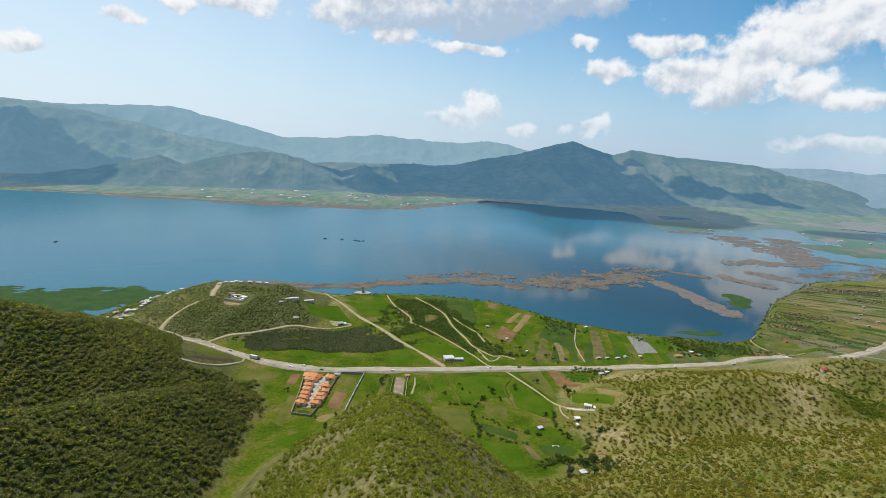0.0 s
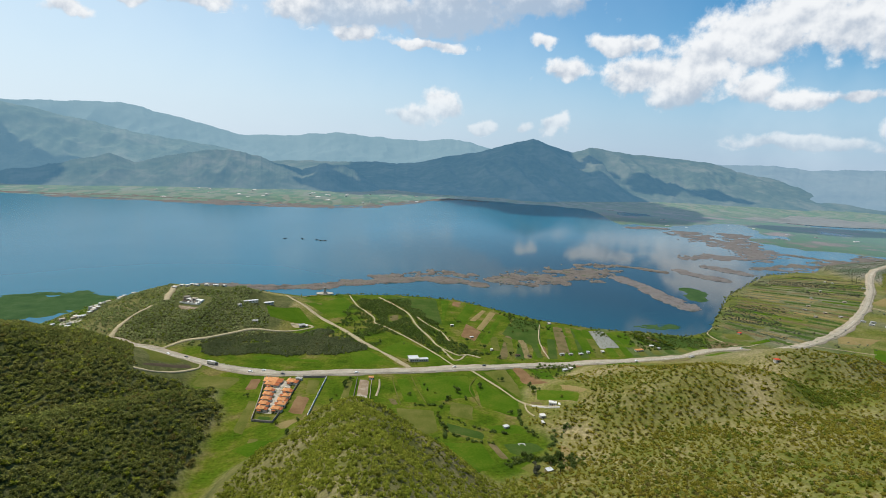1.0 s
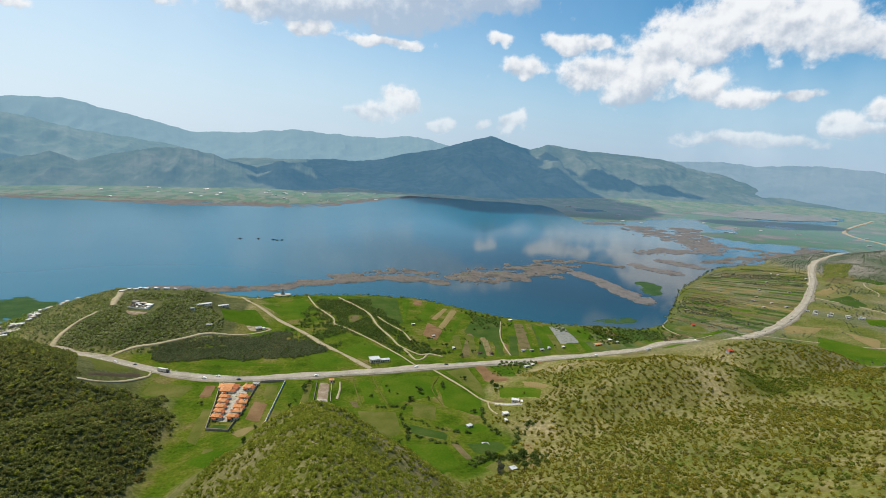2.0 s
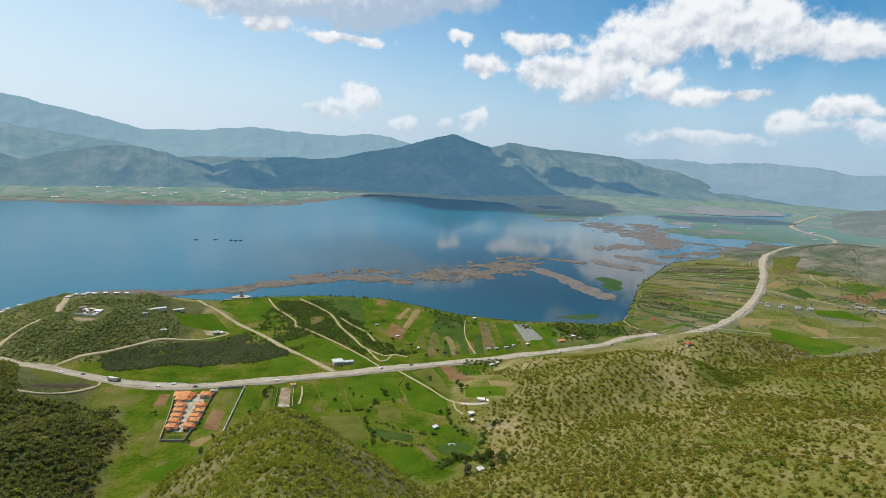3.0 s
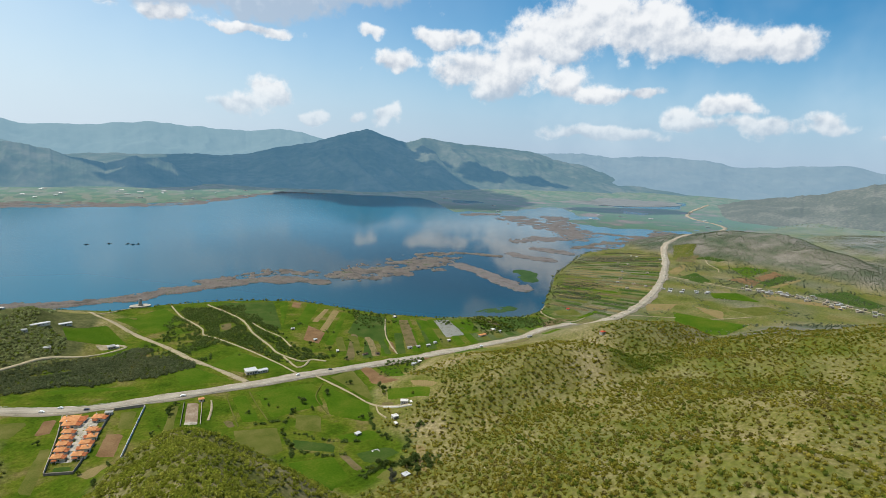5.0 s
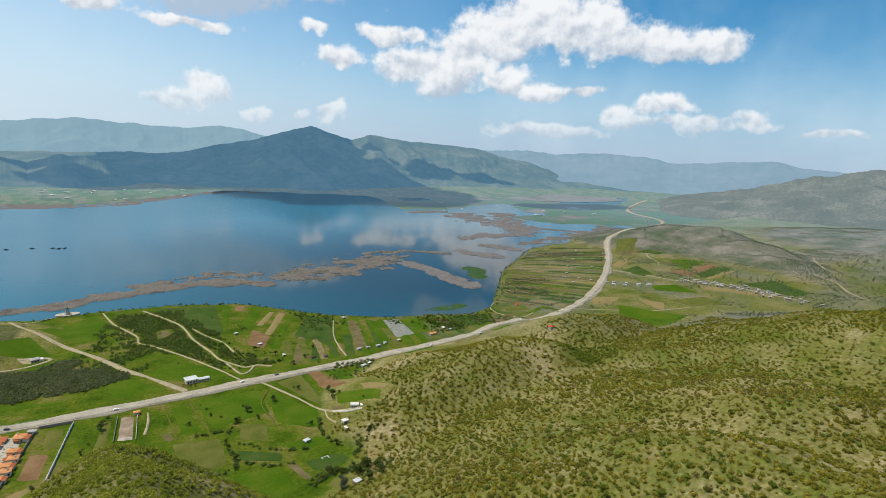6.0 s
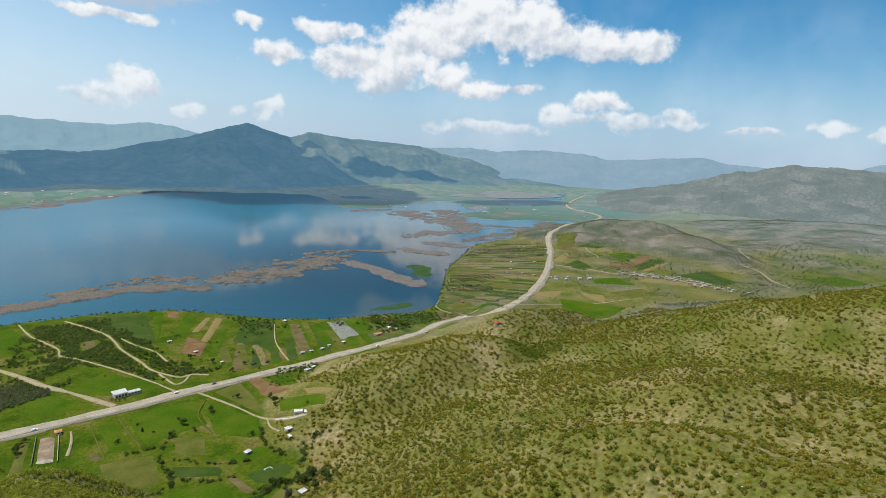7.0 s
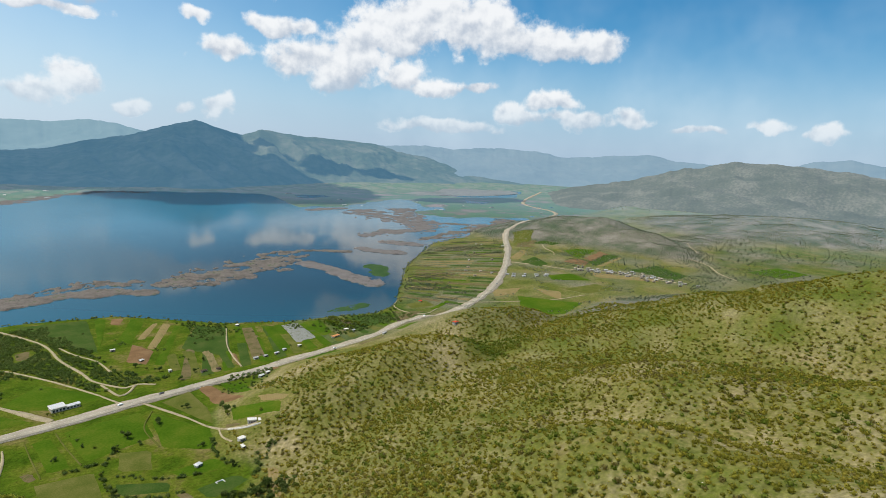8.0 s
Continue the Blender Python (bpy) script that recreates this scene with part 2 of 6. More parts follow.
# ---------------------------------------------------------------- materials
def material(name, colours, size=8.0, rough=0.9, bump=0.0, fine=0.0, metal=0.0, spec=0.02, lean=0.0, rows=0.0):
    """A surface of two to four colours in patches (size in metres), with finer grain, relief, and a change from piece to piece."""
    m = bpy.data.materials.new(name)
    m.use_nodes = True
    nt = m.node_tree
    N, L = nt.nodes.new, nt.links.new
    b = nt.nodes["Principled BSDF"]
    b.inputs["Roughness"].default_value, b.inputs["Metallic"].default_value = rough, metal
    b.inputs["Specular IOR Level"].default_value = spec
    geo = N("ShaderNodeNewGeometry")
    big, small = N("ShaderNodeTexNoise"), N("ShaderNodeTexNoise")
    big.inputs["Scale"].default_value, big.inputs["Detail"].default_value = 1 / size, 5
    small.inputs["Scale"].default_value, small.inputs["Detail"].default_value = 1 / (fine or size / 9), 4
    mix = N("ShaderNodeMath")
    mix.operation = "MULTIPLY_ADD"
    mix.inputs[1].default_value = 0.45
    add = N("ShaderNodeMath")
    add.operation = "MULTIPLY_ADD"
    add.inputs[1].default_value, add.inputs[2].default_value = 0.62, -0.02
    for n in (big, small):
        L(geo.outputs["Position"], n.inputs["Vector"])
    L(big.outputs["Fac"], add.inputs[0])
    L(small.outputs["Fac"], mix.inputs[0])
    L(add.outputs[0], mix.inputs[2])
    ramp = N("ShaderNodeValToRGB")
    el = ramp.color_ramp.elements
    while len(el) < len(colours):
        el.new(0.5)
    for k, c in enumerate(colours):
        el[k].position = 0.36 + 0.3 * k / max(1, len(colours) - 1)
        el[k].color = (*c, 1)
    L(mix.outputs[0], ramp.inputs[0])
    hue = N("ShaderNodeHueSaturation")
    L(ramp.outputs[0], hue.inputs["Color"])
    if lean:
        isl = N("ShaderNodeMapRange")
        isl.inputs["To Min"].default_value, isl.inputs["To Max"].default_value = 1 - lean, 1 + lean
        L(geo.outputs["Random Per Island"], isl.inputs["Value"])
        L(isl.outputs[0], hue.inputs["Value"])
    if rows:                             # furrows and sown rows, some metres apart
        turn, wave, tone = N("ShaderNodeMapping"), N("ShaderNodeTexWave"), N("ShaderNodeMapRange")
        turn.inputs["Rotation"].default_value = (0, 0, 0.30)
        wave.inputs["Scale"].default_value, wave.inputs["Distortion"].default_value = 0.314 / rows, 2.5
        wave.inputs["Detail"].default_value, wave.inputs["Detail Scale"].default_value = 3, 0.6
        tone.inputs["To Min"].default_value, tone.inputs["To Max"].default_value = 0.92, 1.07
        L(geo.outputs["Position"], turn.inputs["Vector"])
        L(turn.outputs[0], wave.inputs["Vector"])
        L(wave.outputs["Fac"], tone.inputs["Value"])
        L(tone.outputs[0], hue.inputs["Value"])
    L(hue.outputs[0], b.inputs["Base Color"])
    if bump:
        bp = N("ShaderNodeBump")
        bp.inputs["Strength"].default_value, bp.inputs["Distance"].default_value = 0.6, bump
        L(small.outputs["Fac"], bp.inputs["Height"])
        L(bp.outputs[0], b.inputs["Normal"])
    return m


def ground_material():
    """Spring grass in green and straw with stony soil on the hills, lush meadow in the valley, marsh and fields beyond the lake."""
    m = material("ground_cover", [(0.092, 0.102, 0.017), (0.134, 0.128, 0.032), (0.192, 0.165, 0.063), (0.265, 0.217, 0.117)], 38, 0.95, 0.3, 2.4)
    nt = m.node_tree
    N, L = nt.nodes.new, nt.links.new
    b = nt.nodes["Principled BSDF"]
    base = b.inputs["Base Color"].links[0].from_socket
    geo = N("ShaderNodeNewGeometry").outputs["Position"]

    def patch(colours, size, detail=5):
        n = N("ShaderNodeTexNoise")
        n.inputs["Scale"].default_value, n.inputs["Detail"].default_value = 1 / size, detail
        n.inputs["Roughness"].default_value = 0.62
        r = N("ShaderNodeValToRGB")
        el = r.color_ramp.elements
        while len(el) < len(colours):
            el.new(0.5)
        for k, c in enumerate(colours):
            el[k].position, el[k].color = 0.36 + 0.28 * k / (len(colours) - 1), (*c, 1)
        L(geo, n.inputs["Vector"])
        L(n.outputs["Fac"], r.inputs[0])
        return r.outputs[0]

    def mixed(name, a, c):
        at = N("ShaderNodeAttribute")
        at.attribute_name = name
        x = N("ShaderNodeMix")
        x.data_type = "RGBA"
        L(at.outputs["Fac"], x.inputs[0])
        L(a, x.inputs[6])
        L(c, x.inputs[7])
        return x.outputs[2]

    cells = N("ShaderNodeTexVoronoi")
    cells.inputs["Scale"].default_value = 1 / 30
    stretch = N("ShaderNodeMapping")
    stretch.inputs["Scale"].default_value, stretch.inputs["Rotation"].default_value = (1, 0.55, 1), (0, 0, 0.5)
    L(geo, stretch.inputs["Vector"])
    L(stretch.outputs[0], cells.inputs["Vector"])
    r = N("ShaderNodeValToRGB")
    r.color_ramp.interpolation = "CONSTANT"
    el = r.color_ramp.elements
    tones = [(0.055, 0.090, 0.040), (0.070, 0.118, 0.045), (0.090, 0.122, 0.055), (0.125, 0.126, 0.070), (0.055, 0.105, 0.040), (0.125, 0.135, 0.085)]
    while len(el) < len(tones):
        el.new(0.5)
    for k, c in enumerate(tones):
        el[k].position, el[k].color = k / len(tones), (*c, 1)
    sep = N("ShaderNodeSeparateXYZ")
    L(cells.outputs["Color"], sep.inputs[0])
    L(sep.outputs[0], r.inputs[0])
    col = mixed("lush", base, patch([(0.036, 0.068, 0.004), (0.056, 0.090, 0.006), (0.086, 0.104, 0.011), (0.135, 0.114, 0.036)], 34, 7))
    # dry hillside tones, made cooler so the colour also carries distance haze
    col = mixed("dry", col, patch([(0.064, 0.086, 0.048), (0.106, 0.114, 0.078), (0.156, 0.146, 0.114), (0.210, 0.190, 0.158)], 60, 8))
    col = mixed("plots", col, r.outputs[0])
    col = mixed("marsh", col, patch([(0.15, 0.115, 0.095), (0.085, 0.095, 0.06), (0.05, 0.105, 0.04), (0.055, 0.09, 0.05), (0.16, 0.125, 0.105)], 190, 8))
    col = mixed("litter", col, patch([(0.050, 0.060, 0.020), (0.072, 0.080, 0.028), (0.105, 0.105, 0.042)], 14))
    grain, tone, speck = N("ShaderNodeTexNoise"), N("ShaderNodeMapRange"), N("ShaderNodeHueSaturation")
    grain.inputs["Scale"].default_value, grain.inputs["Detail"].default_value, grain.inputs["Roughness"].default_value = 1 / 2.6, 6, 0.78
    for key, v in (("From Min", 0.3), ("From Max", 0.7), ("To Min", 0.5), ("To Max", 1.5)):
        tone.inputs[key].default_value = v
    L(geo, grain.inputs["Vector"])
    L(grain.outputs["Fac"], tone.inputs["Value"])
    L(tone.outputs[0], speck.inputs["Value"])
    L(col, speck.inputs["Color"])
    L(speck.outputs[0], b.inputs["Base Color"])
    return m


M = {
    "ground": ground_material(),
    "water": None,
    "road": material("worn_asphalt", [(0.255, 0.222, 0.165), (0.32, 0.282, 0.215), (0.38, 0.335, 0.26)], 12, 0.9, 0.02, 0.6),
    "verge": material("gravel_verge", [(0.280, 0.233, 0.171), (0.360, 0.302, 0.224), (0.200, 0.185, 0.112)], 9, 0.95, 0.05, 0.8),
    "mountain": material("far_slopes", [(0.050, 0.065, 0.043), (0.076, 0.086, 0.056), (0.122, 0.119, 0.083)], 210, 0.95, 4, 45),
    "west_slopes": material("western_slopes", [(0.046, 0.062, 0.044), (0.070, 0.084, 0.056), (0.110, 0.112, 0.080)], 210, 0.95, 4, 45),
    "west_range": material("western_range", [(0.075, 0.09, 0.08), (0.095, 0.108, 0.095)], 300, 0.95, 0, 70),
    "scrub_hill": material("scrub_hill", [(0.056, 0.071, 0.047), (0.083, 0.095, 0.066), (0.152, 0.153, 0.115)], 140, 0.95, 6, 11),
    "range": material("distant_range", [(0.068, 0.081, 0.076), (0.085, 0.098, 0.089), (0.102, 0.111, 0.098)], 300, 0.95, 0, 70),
    "reed": material("dry_reeds", [(0.070, 0.068, 0.055), (0.115, 0.100, 0.086), (0.165, 0.142, 0.124), (0.070, 0.086, 0.045)], 26, 0.95, 0.5, 2.6),
}


def water_material():
    m = bpy.data.materials.new("lake_water")
    m.use_nodes = True
    nt = m.node_tree
    b = nt.nodes["Principled BSDF"]
    b.inputs["Base Color"].default_value = (0.011, 0.055, 0.080, 1)
    N, L = nt.nodes.new, nt.links.new
    away = N("ShaderNodeVectorMath")
    away.operation = "DISTANCE"
    away.inputs[1].default_value = (520, 1050, 0)
    calm = N("ShaderNodeMapRange")       # sheltered and still in the reedy bay, ruffled on the open lake
    for key, x in (("From Min", 330), ("From Max", 900), ("To Min", 0.015), ("To Max", 0.15)):
        calm.inputs[key].default_value = x
    gust = N("ShaderNodeTexNoise")
    gust.inputs["Scale"].default_value = 1 / 160
    more = N("ShaderNodeMath")
    more.operation = "MULTIPLY_ADD"
    more.inputs[1].default_value = 0.05
    geo = N("ShaderNodeNewGeometry")
    L(geo.outputs["Position"], away.inputs[0])
    L(geo.outputs["Position"], gust.inputs["Vector"])
    L(away.outputs["Value"], calm.inputs["Value"])
    L(gust.outputs["Fac"], more.inputs[0])
    L(calm.outputs[0], more.inputs[2])
    L(more.outputs[0], b.inputs["Roughness"])
    b.inputs["Specular IOR Level"].default_value = 0.27
    depth, tint = N("ShaderNodeMapRange"), N("ShaderNodeMix")      # muddy shallows in the bay, clear blue over the deep
    for key, x in (("From Min", 200), ("From Max", 720)):
        depth.inputs[key].default_value = x
    tint.data_type = "RGBA"
    tint.inputs[6].default_value, tint.inputs[7].default_value = (0.013, 0.036, 0.048, 1), (0.008, 0.105, 0.162, 1)
    L(away.outputs["Value"], depth.inputs["Value"])
    L(depth.outputs[0], tint.inputs[0])
    L(tint.outputs[2], b.inputs["Base Color"])
    b.inputs["IOR"].default_value = 1.333
    return m


M["water"] = water_material()
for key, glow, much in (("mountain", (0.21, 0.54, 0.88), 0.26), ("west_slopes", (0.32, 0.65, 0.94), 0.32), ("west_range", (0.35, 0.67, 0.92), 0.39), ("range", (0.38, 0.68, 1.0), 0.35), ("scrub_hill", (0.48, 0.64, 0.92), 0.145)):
    bsdf = M[key].node_tree.nodes["Principled BSDF"]     # haze before the far ranges, put in as a blue emission
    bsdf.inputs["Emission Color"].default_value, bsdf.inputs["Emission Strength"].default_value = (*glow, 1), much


# ---------------------------------------------------------------- mesh helpers
def mesh_object(name, verts, faces, mats, parent=None, smooth=False):
    me = bpy.data.meshes.new(name)
    verts = np.asarray(verts, np.float32)
    if isinstance(faces, np.ndarray):
        n, k = faces.shape
        me.vertices.add(len(verts))
        me.vertices.foreach_set("co", verts.ravel())
        me.loops.add(n * k)
        me.loops.foreach_set("vertex_index", faces.astype(np.int32).ravel())
        me.polygons.add(n)
        me.polygons.foreach_set("loop_start", np.arange(0, n * k, k, dtype=np.int32))
        me.update(calc_edges=True)
    else:
        me.from_pydata([tuple(map(float, v)) for v in verts], [], faces)
    for m in (mats if isinstance(mats, (list, tuple)) else [mats]):
        me.materials.append(m)
    if smooth:
        me.polygons.foreach_set("use_smooth", np.ones(len(me.polygons), bool))
    me.update()
    ob = new(name, me)
    if parent:
        ob.parent = parent
    return ob


def grid_faces(nx, ny):
    i, j = np.meshgrid(np.arange(nx - 1), np.arange(ny - 1))
    a = (j * nx + i).ravel()
    return np.stack([a, a + 1, a + nx + 1, a + nx], 1)


# ---------------------------------------------------------------- ground, lake, far mountains
def steps(lo, fine_lo, fine_hi, hi, fine, coarse):
    """Grid lines: close together in the middle, ever wider outside."""
    mid = list(np.arange(fine_lo, fine_hi, fine))
    out, s, v = [], fine, fine_hi
    while v < hi:
        out.append(v)
        s = min(s * 1.06, coarse)
        v += s
    out.append(hi)
    low, s, v = [], fine, fine_lo
    while v > lo:
        s = min(s * 1.06, coarse)
        v -= s
        low.append(max(v, lo))
    return np.array(low[::-1] + mid + out)


gx = steps(-4900, -420, 800, 4900, 6.0, 60)
gy = steps(-1500, 60, 800, 4900, 6.0, 60)
X, Y = np.meshgrid(gx, gy)
Z = land(X.ravel(), Y.ravel())
flat, hills, shore, marsh = land(X.ravel(), Y.ravel(), True)
hx, hy = X.ravel(), Y.ravel()
lush = np.clip(1 - (hills - flat + 1) / 5, 0, 1) * (1 - np.clip((hx - 480) / 200, 0, 1) * np.clip(1.5 - hx / 1000, 0.2, 0.5))
lush = np.maximum(lush, np.clip(1.3 - np.hypot((hx - 402) / 44, (hy - 446) / 34), 0, 0.85))
lush = np.maximum(lush, np.clip(2.2 * fbm(hx, hy, 70, 3, 66) - 0.25, 0, 0.5) * (hx > 100) * (hy < 560) * (hx < 760))
lush = np.maximum(lush, np.clip((hx - 300) / 140, 0, 1) * np.clip(0.34 + 0.7 * fbm(hx, hy, 55, 3, 67), 0, 0.6) * (hy < 470) * (hx < 760))
lush = np.maximum(lush, 0.28 * damp(hx, hy) * (hx > 100) * (hy < 560) * (hx < 760))
plots = np.clip((hy - 1850) / 80, 0, 1) * (1 - marsh)
# dry hills in the east; rises with distance, as its colour includes haze
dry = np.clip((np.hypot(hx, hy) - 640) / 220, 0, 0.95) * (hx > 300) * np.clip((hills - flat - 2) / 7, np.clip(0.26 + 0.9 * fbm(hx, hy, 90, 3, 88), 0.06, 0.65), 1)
litter = np.clip((hills - flat) / 6, 0, 1) * np.where(((hx < -98) & (hy < 560)) | ((hx < -130) & (hx > -300) & (hy > 560) & (hy < 815)), 0.9, np.where((hx > -430) & (hx <= -300) & (hy > 610) & (hy < 815), 0.6, np.where((hx < 90) & (hx > -140) & (hy < 500), 0.5, 0)))
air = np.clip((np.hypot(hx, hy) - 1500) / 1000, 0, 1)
cells = grid_faces(len(gx), len(gy))
beyond = (np.hypot(hx, hy)[cells].min(1) > 1500) & (hy[cells].min(1) > 0)
M["far_ground"] = M["ground"].copy()                     # haze on the far plain, put in as emission that grows with distance
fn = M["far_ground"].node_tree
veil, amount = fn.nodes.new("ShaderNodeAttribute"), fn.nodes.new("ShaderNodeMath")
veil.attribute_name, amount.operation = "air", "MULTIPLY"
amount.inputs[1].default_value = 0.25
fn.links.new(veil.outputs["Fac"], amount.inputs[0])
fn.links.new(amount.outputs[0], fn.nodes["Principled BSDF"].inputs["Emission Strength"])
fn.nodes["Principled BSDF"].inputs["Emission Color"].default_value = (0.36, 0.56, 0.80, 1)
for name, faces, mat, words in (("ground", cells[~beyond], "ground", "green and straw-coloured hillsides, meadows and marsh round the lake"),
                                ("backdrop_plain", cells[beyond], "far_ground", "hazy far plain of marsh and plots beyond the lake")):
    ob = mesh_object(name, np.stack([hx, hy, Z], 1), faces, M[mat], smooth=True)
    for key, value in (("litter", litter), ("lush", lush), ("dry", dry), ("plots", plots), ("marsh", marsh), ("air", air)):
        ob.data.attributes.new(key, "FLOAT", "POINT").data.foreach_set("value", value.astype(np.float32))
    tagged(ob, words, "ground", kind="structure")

lake = mesh_object("water", [(-4800, 500, 0), (3200, 500, 0), (3200, 4000, 0), (-4800, 4000, 0)], np.array([[0, 1, 2, 3]]), M["water"])
tagged(lake, "calm blue lake water mirroring the sky and clouds", "water", kind="structure")

# far ranges: bearing and height angle of the skyline in degrees, then the way to the crest and to the foot
MAIN_CREST = [(-12, -2.7), (-2.7, -2.4), (0.6, -2.3), (2.8, -2.15), (5.1, -1.55), (8.5, -0.85), (11, -0.1), (14.2, 0.88), (18.3, -0.25), (19.8, 0.38), (24.3, 0.02), (30.2, -0.3), (33.1, -0.95), (36.6, -1.55), (39, -1.9), (41.9, -2.25), (44.8, -2.4), (47.6, -2.35), (50.5, -2.55), (52.2, -2.95), (56, -4.0)]
LEFT_CREST = [(-48, 1.2), (-37, 1.4), (-33, 1.2), (-28, 0.2), (-22, -0.9), (-17, -1.6), (-12, -2.6), (-8, -3.4), (-3, -4.2)]
BACK_CREST = [(-48, 1.0), (-33, 1.3), (-24.4, 1.75), (-19.4, 0.73), (-14.7, -0.4), (-10.9, -0.31), (-5.5, 0.31), (2.8, -0.03), (6.8, 0.41), (10, -0.3), (16, -0.6)]
EAST_CREST = [(42, -5.6), (47.3, -4.7), (50.6, -3.5), (55.9, -2.45), (58.6, -1.7), (60.9, -1.05), (65.1, -0.15), (69.1, -0.14), (73.2, -0.47), (76.6, -1.0), (84, -0.6), (90, 0.0)]
FOOTHILL_CREST = [(-37, -4.9), (-31, -4.0), (-27.5, -3.2), (-25.5, -2.6), (-23.5, -3.4), (-20.5, -2.6), (-18, -2.0), (-15.5, -1.9), (-13, -2.4), (-10.5, -3.1), (-8.8, -3.5), (-6.5, -2.75), (-4.6, -2.9), (-3, -3.7), (-1, -4.9)]
RIGHT_CREST = [(28, -0.6), (32.5, -0.46), (36, -0.27), (38.9, -0.44), (42.3, -0.14), (46.9, -0.22), (50.3, -0.69), (54.6, -0.21), (57.7, 0.03), (60.8, -0.47), (66, -0.7), (69.5, -0.4), (71.1, 0.24), (73.5, 0.53), (76.4, 0.13), (82, 0.0)]
RANGES = [("main", MAIN_CREST, 3600, 2620), ("left", LEFT_CREST, 3900, 3050), ("back", BACK_CREST, 4500, 3500), ("east", EAST_CREST, 3300, 2350), ("foothill", FOOTHILL_CREST, 2860, 2520), ("right", RIGHT_CREST, 4700, 3900)]


def far_range(bearings, crest, foot, seed, recede, rough):
    az = np.linspace(bearings[0][0], bearings[-1][0], 480)
    el = np.interp(az, [b[0] for b in bearings], [b[1] for b in bearings])
    rows = []
    prof = [(k / 46, (k / 46) ** 1.05) for k in range(47)] + [(1.03, 0.96), (1.08, 0.8)]
    for u, v in prof:
        back = np.interp(az, (16, 24, 30, 46), (0, 380, 650, 980)) * recede
        r = foot + back + (crest - foot) * u
        x, y = r * np.sin(np.radians(az)), r * np.cos(np.radians(az))
        top = 250 + (crest + back) * np.tan(np.radians(el)) + 11 * fbm(az * 40, az * 0, 46, 5, seed, 0.6)
        gully = 1 - np.abs(fbm(x + 0.2 * y, y * 0.45, 330, 4, seed)) * 2.6
        fine = 1 - np.abs(fbm(x - 0.3 * y, y * 0.5 + 0.2 * x, 120, 4, seed + 9, 0.6)) * 2.6
        relief = np.clip(4 * v * (1 - v), 0, 1) * (gully * 0.20 + fine * 0.05 - 0.10) * top * rough
        rows.append(np.stack([x, y, np.maximum((top + 12) * v - 12 + relief, -12) if u <= 1 else top * v], 1))
    return np.concatenate(rows), grid_faces(len(az), len(prof))


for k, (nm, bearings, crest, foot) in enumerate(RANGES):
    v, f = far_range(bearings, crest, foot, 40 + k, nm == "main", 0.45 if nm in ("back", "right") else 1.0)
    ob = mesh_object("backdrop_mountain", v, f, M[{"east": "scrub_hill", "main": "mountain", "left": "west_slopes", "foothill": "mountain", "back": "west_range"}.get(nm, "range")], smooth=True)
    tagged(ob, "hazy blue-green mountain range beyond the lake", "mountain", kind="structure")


# ---------------------------------------------------------------- roads
def along(points, step):
    """A smooth line through the points, every few metres."""
    P = np.array(points, float)
    P = np.concatenate([[2 * P[0] - P[1]], P, [2 * P[-1] - P[-2]]])
    out = []
    for k in range(1, len(P) - 2):
        n = max(2, int(np.linalg.norm(P[k + 1] - P[k]) / step))
        for t in np.arange(n) / n:
            a, b, c, d = P[k - 1:k + 3]
            out.append(0.5 * (2 * b + (c - a) * t + (2 * a - 5 * b + 4 * c - d) * t * t + (3 * b - a - 3 * c + d) * t ** 3))
    out.append(P[-2])
    return np.array(out)


ROADS = []


def ribbon(name, points, width, mat, lift, label, category, step=8, parts=1, rag=0.0):
    c = along(points, step)
    ROADS.append((along(points, 4), width / 2))
    t = np.gradient(c, axis=0)
    t /= np.linalg.norm(t, axis=1)[:, None]
    n = np.stack([-t[:, 1], t[:, 0]], 1)
    m = 2 * parts + 1
    rows = []
    mid = land(c[:, 0], c[:, 1])
    for o in np.linspace(-0.5, 0.5, m):
        w = width * o * (1 + rag * fbm(c[:, 0] + 900 * o, c[:, 1], 25, 3, 8))
        q = c + n * w[:, None]
        rows.append(np.stack([q[:, 0], q[:, 1], np.maximum(land(q[:, 0], q[:, 1]), mid - 0.4) + lift], 1))
    top = np.stack(rows, 1)
    edge_l, edge_r = top[:, :1].copy(), top[:, -1:].copy()
    edge_l[..., 2] -= 1.5
    edge_r[..., 2] -= 1.5
    allv = np.concatenate([edge_l, top, edge_r], 1)
    ob = mesh_object(name, allv.reshape(-1, 3), grid_faces(m + 2, len(c)), mat)
    return tagged(ob, label, category, kind="structure")


MAIN = [(-470, 640), (-344, 634), (-260, 599), (-189, 561), (-134, 538), (-75, 531), (30, 546), (104, 564), (235, 590), (380, 621), (501, 649), (607, 690), (698, 748), (819, 847), (960, 985), (1097, 1127), (1240, 1184), (1615, 1421), (1770, 1540), (1898, 1836), (2456, 2234)]
ribbon("road", MAIN, 9.6, M["road"], 0.75, "pale worn asphalt highway along the lake", "road", 8, 2)
ribbon("road_verge", MAIN, 16, M["verge"], 0.45, "dusty gravel shoulder beside the highway", "verge", 8, 2, 0.6)


